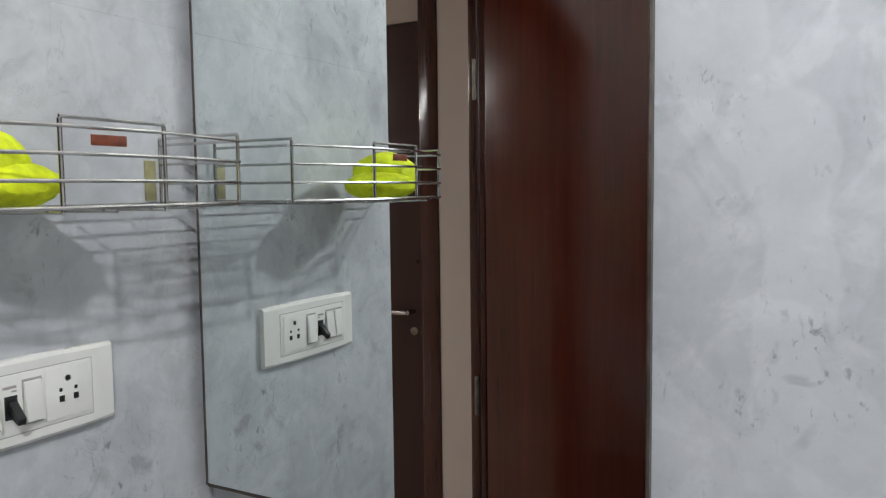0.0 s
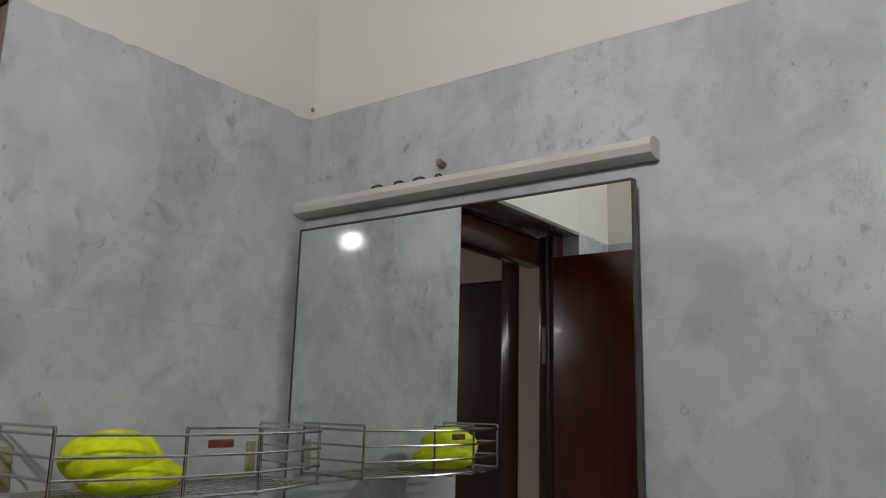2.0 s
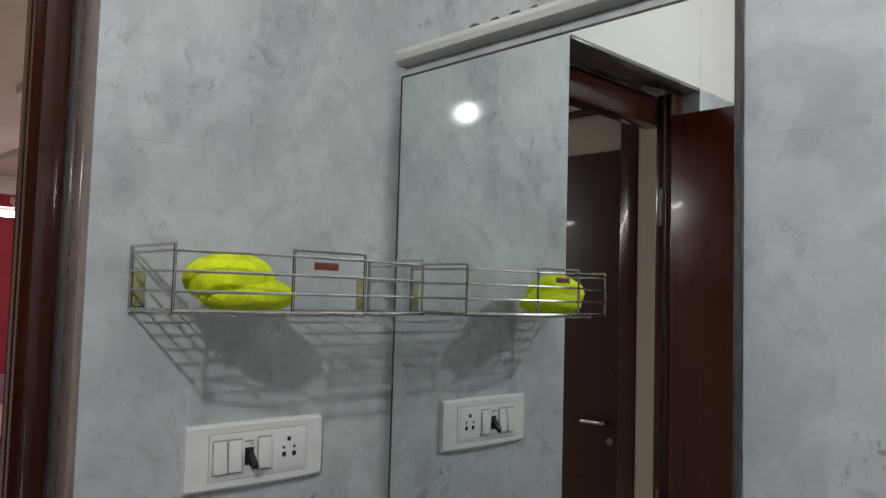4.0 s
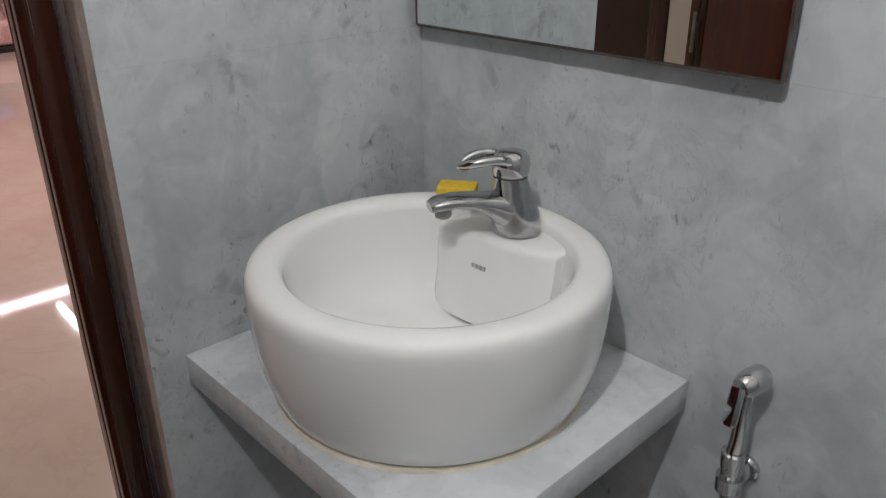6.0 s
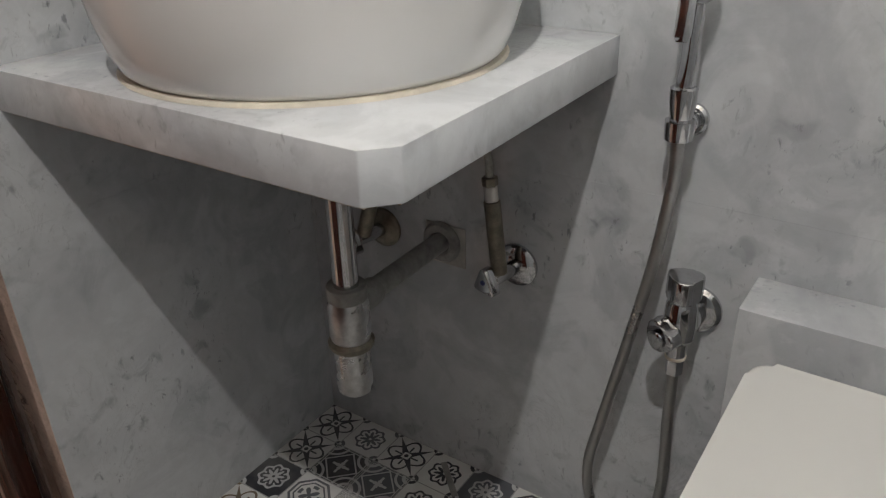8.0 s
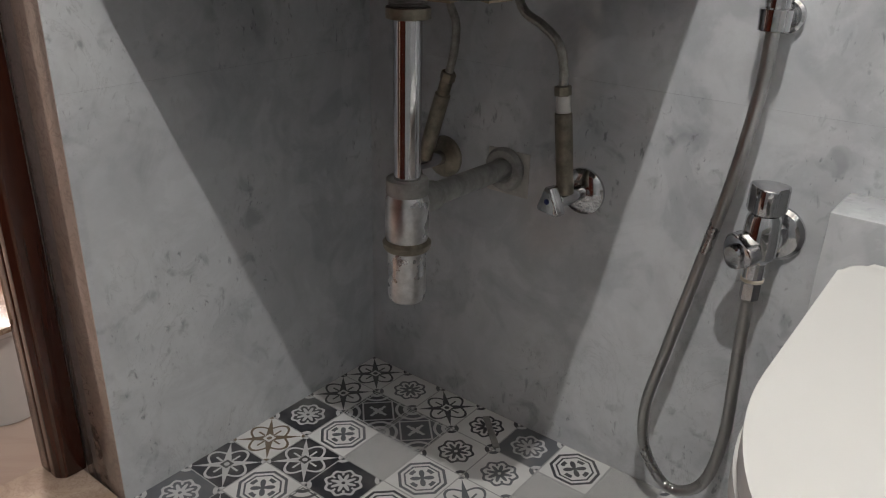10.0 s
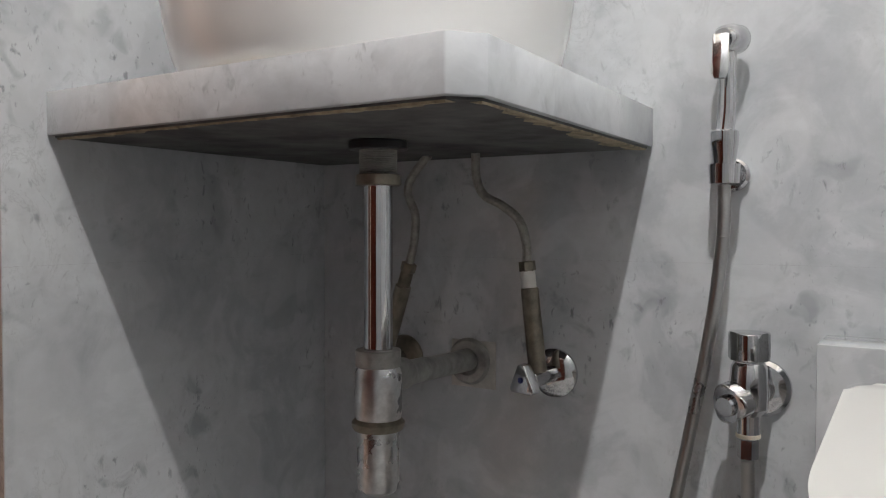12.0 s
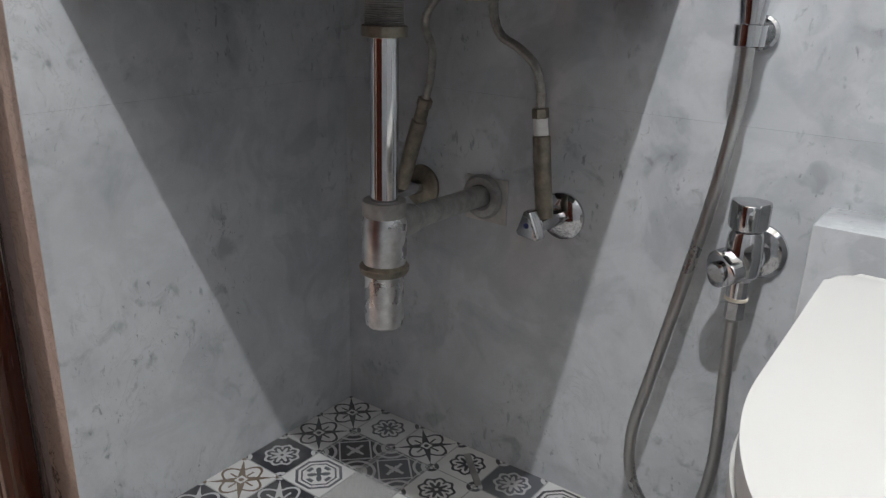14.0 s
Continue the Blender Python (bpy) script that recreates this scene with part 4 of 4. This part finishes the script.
v1, tip1 = angle_valve(0.408, 0.466, (0.390, -0.052, 0.619), 1, "chrome angle valve with white thread tape and grey hose", CHROME)
part("connection_hose", sweep([tip1, (0.391, -0.055, 0.64), (0.381, -0.056, 0.672), (0.357, -0.058, 0.692), (0.331, -0.06, 0.706), (0.320, -0.062, 0.728), (0.319, -0.064, 0.764)], 0.0062, 10, ribs=0.06, step=0.003), HOSEGREY, v1)
v2, tip2 = angle_valve(0.160, 0.466, (0.206, -0.055, 0.612), -1, "tarnished angle valve with grey hose behind the trap", BRASSY)
part("connection_hose", sweep([tip2, (0.214, -0.055, 0.645), (0.217, -0.057, 0.68), (0.205, -0.058, 0.712), (0.214, -0.06, 0.735), (0.244, -0.064, 0.764)], 0.0062, 10, ribs=0.06, step=0.003), HOSEGREY, v2)

# ---- toilet ----
toilet = thing("toilet", (0.94, -0.34, 0), "white ceramic toilet with closed lid", "toilet")


def pan(grow, front, y_back, n=40):
    """A toilet outline: straight sides, round front, small round back corners."""
    w = 0.178 + grow
    pts = []
    for k in range(n + 1):
        a = math.pi * (1 + k / n)
        pts.append((0.94 + w * math.cos(a), front + 0.21 + (0.21 + grow) * math.sin(a)))
    for cx, s in ((0.94 + w - 0.03, 0), (0.94 - w + 0.03, 90)):
        for k in range(7):
            a = radians(s + k * 15)
            pts.append((cx + 0.03 * math.cos(a), y_back - 0.03 + 0.03 * math.sin(a)))
    return pts


lid = prism(pan(0.002, -0.575, -0.134), 0.0, 0.024, 0.008, 3)
for v in lid.verts:
    v.co.x = 0.94 + (v.co.x - 0.94) * (0.955 - 0.07 * math.exp(-((v.co.y + 0.235) / 0.065) ** 2))
    v.co.z += 0.494 + 0.11 * (v.co.y + 0.118)
part("lid", lid, SEATPLASTIC, toilet, "closed white plastic lid")
part("hinge_block", box(0.83, 1.05, -0.15, -0.10, 0.44, 0.492, 0.008, 2), SEATPLASTIC, toilet)
part("seat", prism(pan(-0.002, -0.570, -0.12), 0.426, 0.447, 0.006, 2), SEATPLASTIC, toilet)
bowl = bmesh.new()
rows = []
for z, g, f in ((FLOOR, -0.085, 0.10), (0.06, -0.08, 0.10), (0.16, -0.075, 0.08), (0.28, -0.04, 0.045), (0.36, -0.012, 0.012), (0.41, -0.004, 0.0), (0.426, -0.006, 0.002)):
    rows.append([bowl.verts.new((x, y, z)) for x, y in pan(g, -0.565 + f, -0.092)])
for a, b in zip(rows, rows[1:]):
    for k in range(len(a)):
        bowl.faces.new((a[k], a[(k + 1) % len(a)], b[(k + 1) % len(a)], b[k]))
bowl.faces.new(rows[0]), bowl.faces.new(rows[-1])
part("pan", bowl, CERAMIC, toilet, sharp=60)

# ---- floor slot ----
tagged(part("floor_slot", prism([(-0.042, -0.0055), (0.042, -0.0055), (0.042, 0.0055), (-0.042, 0.0055)], 0, 0.003, 0.001, m=pose(0.309, -0.050, FLOOR, 0, 0, -43)), GREYPLASTIC), "dark grey metal strip lying on the patterned floor", "strip")

# ---- hall furniture ----
divan = thing("divan", (-8.4, 1.4, 0), "low divan with flowered red and cream mattress", "bed")
part("base", box(-8.85, -7.95, 0.2, 2.4, 0.0, 0.06, 0.01), BLACK, divan)
part("mattress", box(-8.85, -7.95, 0.2, 2.4, 0.065, 0.30, 0.04, 3), marbled("flowered_cloth", (0.5, 0.3, 0.27), (0.62, 0.45, 0.4), (0.3, 0.03, 0.05), 0.8, 9.0, 0.8), divan)
part("headboard", box(-8.97, -8.87, 0.2, 2.4, 0.0, 0.62, 0.02), plain("mauve_cloth", (0.24, 0.16, 0.18), 0.8), divan)
for k in range(6):
    c = thing("steel_tumbler", (-8.15, 0.9 + 0.16 * k, 0.3), "polished steel tumbler on the divan", "tumbler", "tumblers on the divan")
    part("cup", lathe([(0.0, 0), (0.035, 0), (0.05, 0.15), (0.046, 0.15), (0.032, 0.006), (0.0, 0.006)], 20, pose(-8.15, 0.9 + 0.16 * k, 0.302)), STEEL, c)
tagged(part("folded_blanket", box(-8.86, -8.5, 0.6, 1.5, 0.64, 0.78, 0.03, 3), plain("blue_cloth", (0.12, 0.12, 0.42), 0.8)), "blue folded blanket on the divan headboard", "blanket")
tube = thing("hall_tube_lamp", (-7.05, 0.9, 2.3), "glowing pinkish tube lamp hung from the hall ceiling", "tube lamp")
part("tube", rod((-7.05, 0.25, 2.3), (-7.05, 1.6, 2.3), 0.026, 16), TUBELIGHT, tube)
part("batten", box(-7.08, -7.02, 0.2, 1.65, 2.33, 2.37, 0.005), TUBEPLASTIC, tube)
for y in (0.4, 1.45):
    part("hanger", rod((-7.05, y, 2.368), (-7.05, y, 2.8995), 0.006, 10), TUBEPLASTIC, tube)
for y in (0.235, 1.615):
    part("end_holder", box(-7.075, -7.025, y - 0.014, y + 0.014, 2.268, 2.332, 0.003), TUBEPLASTIC, tube)

# made-up fittings above the two hall fill lamps, out of view
for hx, hy in ((-3.2, 0.6), (-6.6, 1.3)):
    fit_lamp = thing("added_ceiling_batten", (hx, hy, 2.9), "unseen slim white batten added above a hall fill lamp", "batten light", "battens on the hall ceiling")
    part("batten_body", box(hx - 1.2, hx + 1.2, hy - 0.04, hy + 0.04, 2.845, 2.8995, 0.006), TUBEPLASTIC, fit_lamp)

tub = thing("white_tub", (-0.42, -0.53, 0), "white plastic tub covered by a marbled board", "tub")
part("tub_body", lathe([(0.0, 0), (0.075, 0), (0.095, 0.17), (0.1, 0.175), (0.1, 0.185), (0.09, 0.185), (0.07, 0.01), (0.0, 0.01)], 32, pose(-0.43, -0.50, 0.0)), SEATPLASTIC, tub)
tagged(part("marbled_board", box(-0.50, -0.32, -0.60, -0.40, 0.187, 0.197, 0.001), marbled("brown_marbled_board", (0.12, 0.06, 0.03), (0.36, 0.24, 0.15), (0.6, 0.48, 0.36), 0.3, 14.0, 0.7)), "brown marbled tile lying on the white tub", "tile")


# ---- wall and floor tiles ----
def tile_mesh(name, w, h, t, bevel=0.00008):
    """A tile in the xz plane, its face at y = 0 and its back at y = t."""
    bm = box(0, w, 0, t, 0, h, 0)
    edges = [e for e in bm.edges if all(abs(v.co.y) < 1e-6 for v in e.verts)]
    bmesh.ops.bevel(bm, geom=edges, offset=bevel, segments=1, affect="EDGES")
    for f in bm.faces:
        f.smooth = False
    me = bpy.data.meshes.new(name)
    bm.to_mesh(me)
    bm.free()
    return me


def clad(parent, material, spans, levels, m):
    made = {}
    for a, b in spans:
        for z0, z1 in levels:
            w, h = round(b - a - 0.00016, 5), round(z1 - z0 - 0.00016, 5)
            if (w, h) not in made:
                made[w, h] = tile_mesh("tile", w, h, 0.0045)
                made[w, h].materials.append(material)
            ob = new("tile", made[w, h])
            ob.parent = parent
            ob.matrix_basis = m @ Matrix.Translation((a + 0.00008, 0, z0 + 0.00008))


LEVELS = [(0.0, 0.62), (0.62, 1.23), (1.23, 1.838), (1.838, TILETOP)]
clad(wall_n, TILE, [(0.0, 1.2), (1.2, EAST)], LEVELS, Matrix.Identity(4))
west = Matrix(((0, -1, 0, 0.0), (1, 0, 0, 0.0), (0, 0, 1, 0), (0, 0, 0, 1)))
clad(wall_w, TILE, [(DOOR0, 0.0035)], LEVELS, west)
clad(wall_s2, TILE, [(SOUTH, DOOR1)], LEVELS, west)
south = Matrix(((-1, 0, 0, EAST), (0, -1, 0, SOUTH), (0, 0, 1, 0), (0, 0, 0, 1)))
clad(wall_s, TILE, [(0.0, 1.2), (1.2, EAST)], LEVELS, south)
east = Matrix(((0, 1, 0, EAST), (-1, 0, 0, 0), (0, 0, 1, 0), (0, 0, 0, 1)))
clad(wall_e, TILE, [(0.0, 1.2)], LEVELS, east)
flat = Matrix(((1, 0, 0, 0), (0, 0, 1, 0), (0, -1, 0, FLOOR), (0, 0, 0, 1)))
clad(floor, FLOORTILE, [(k * 0.294, min(EAST, (k + 1) * 0.294)) for k in range(7)], [(-(k + 1) * 0.294 if k < 4 else SOUTH, -k * 0.294) for k in range(5)], flat)
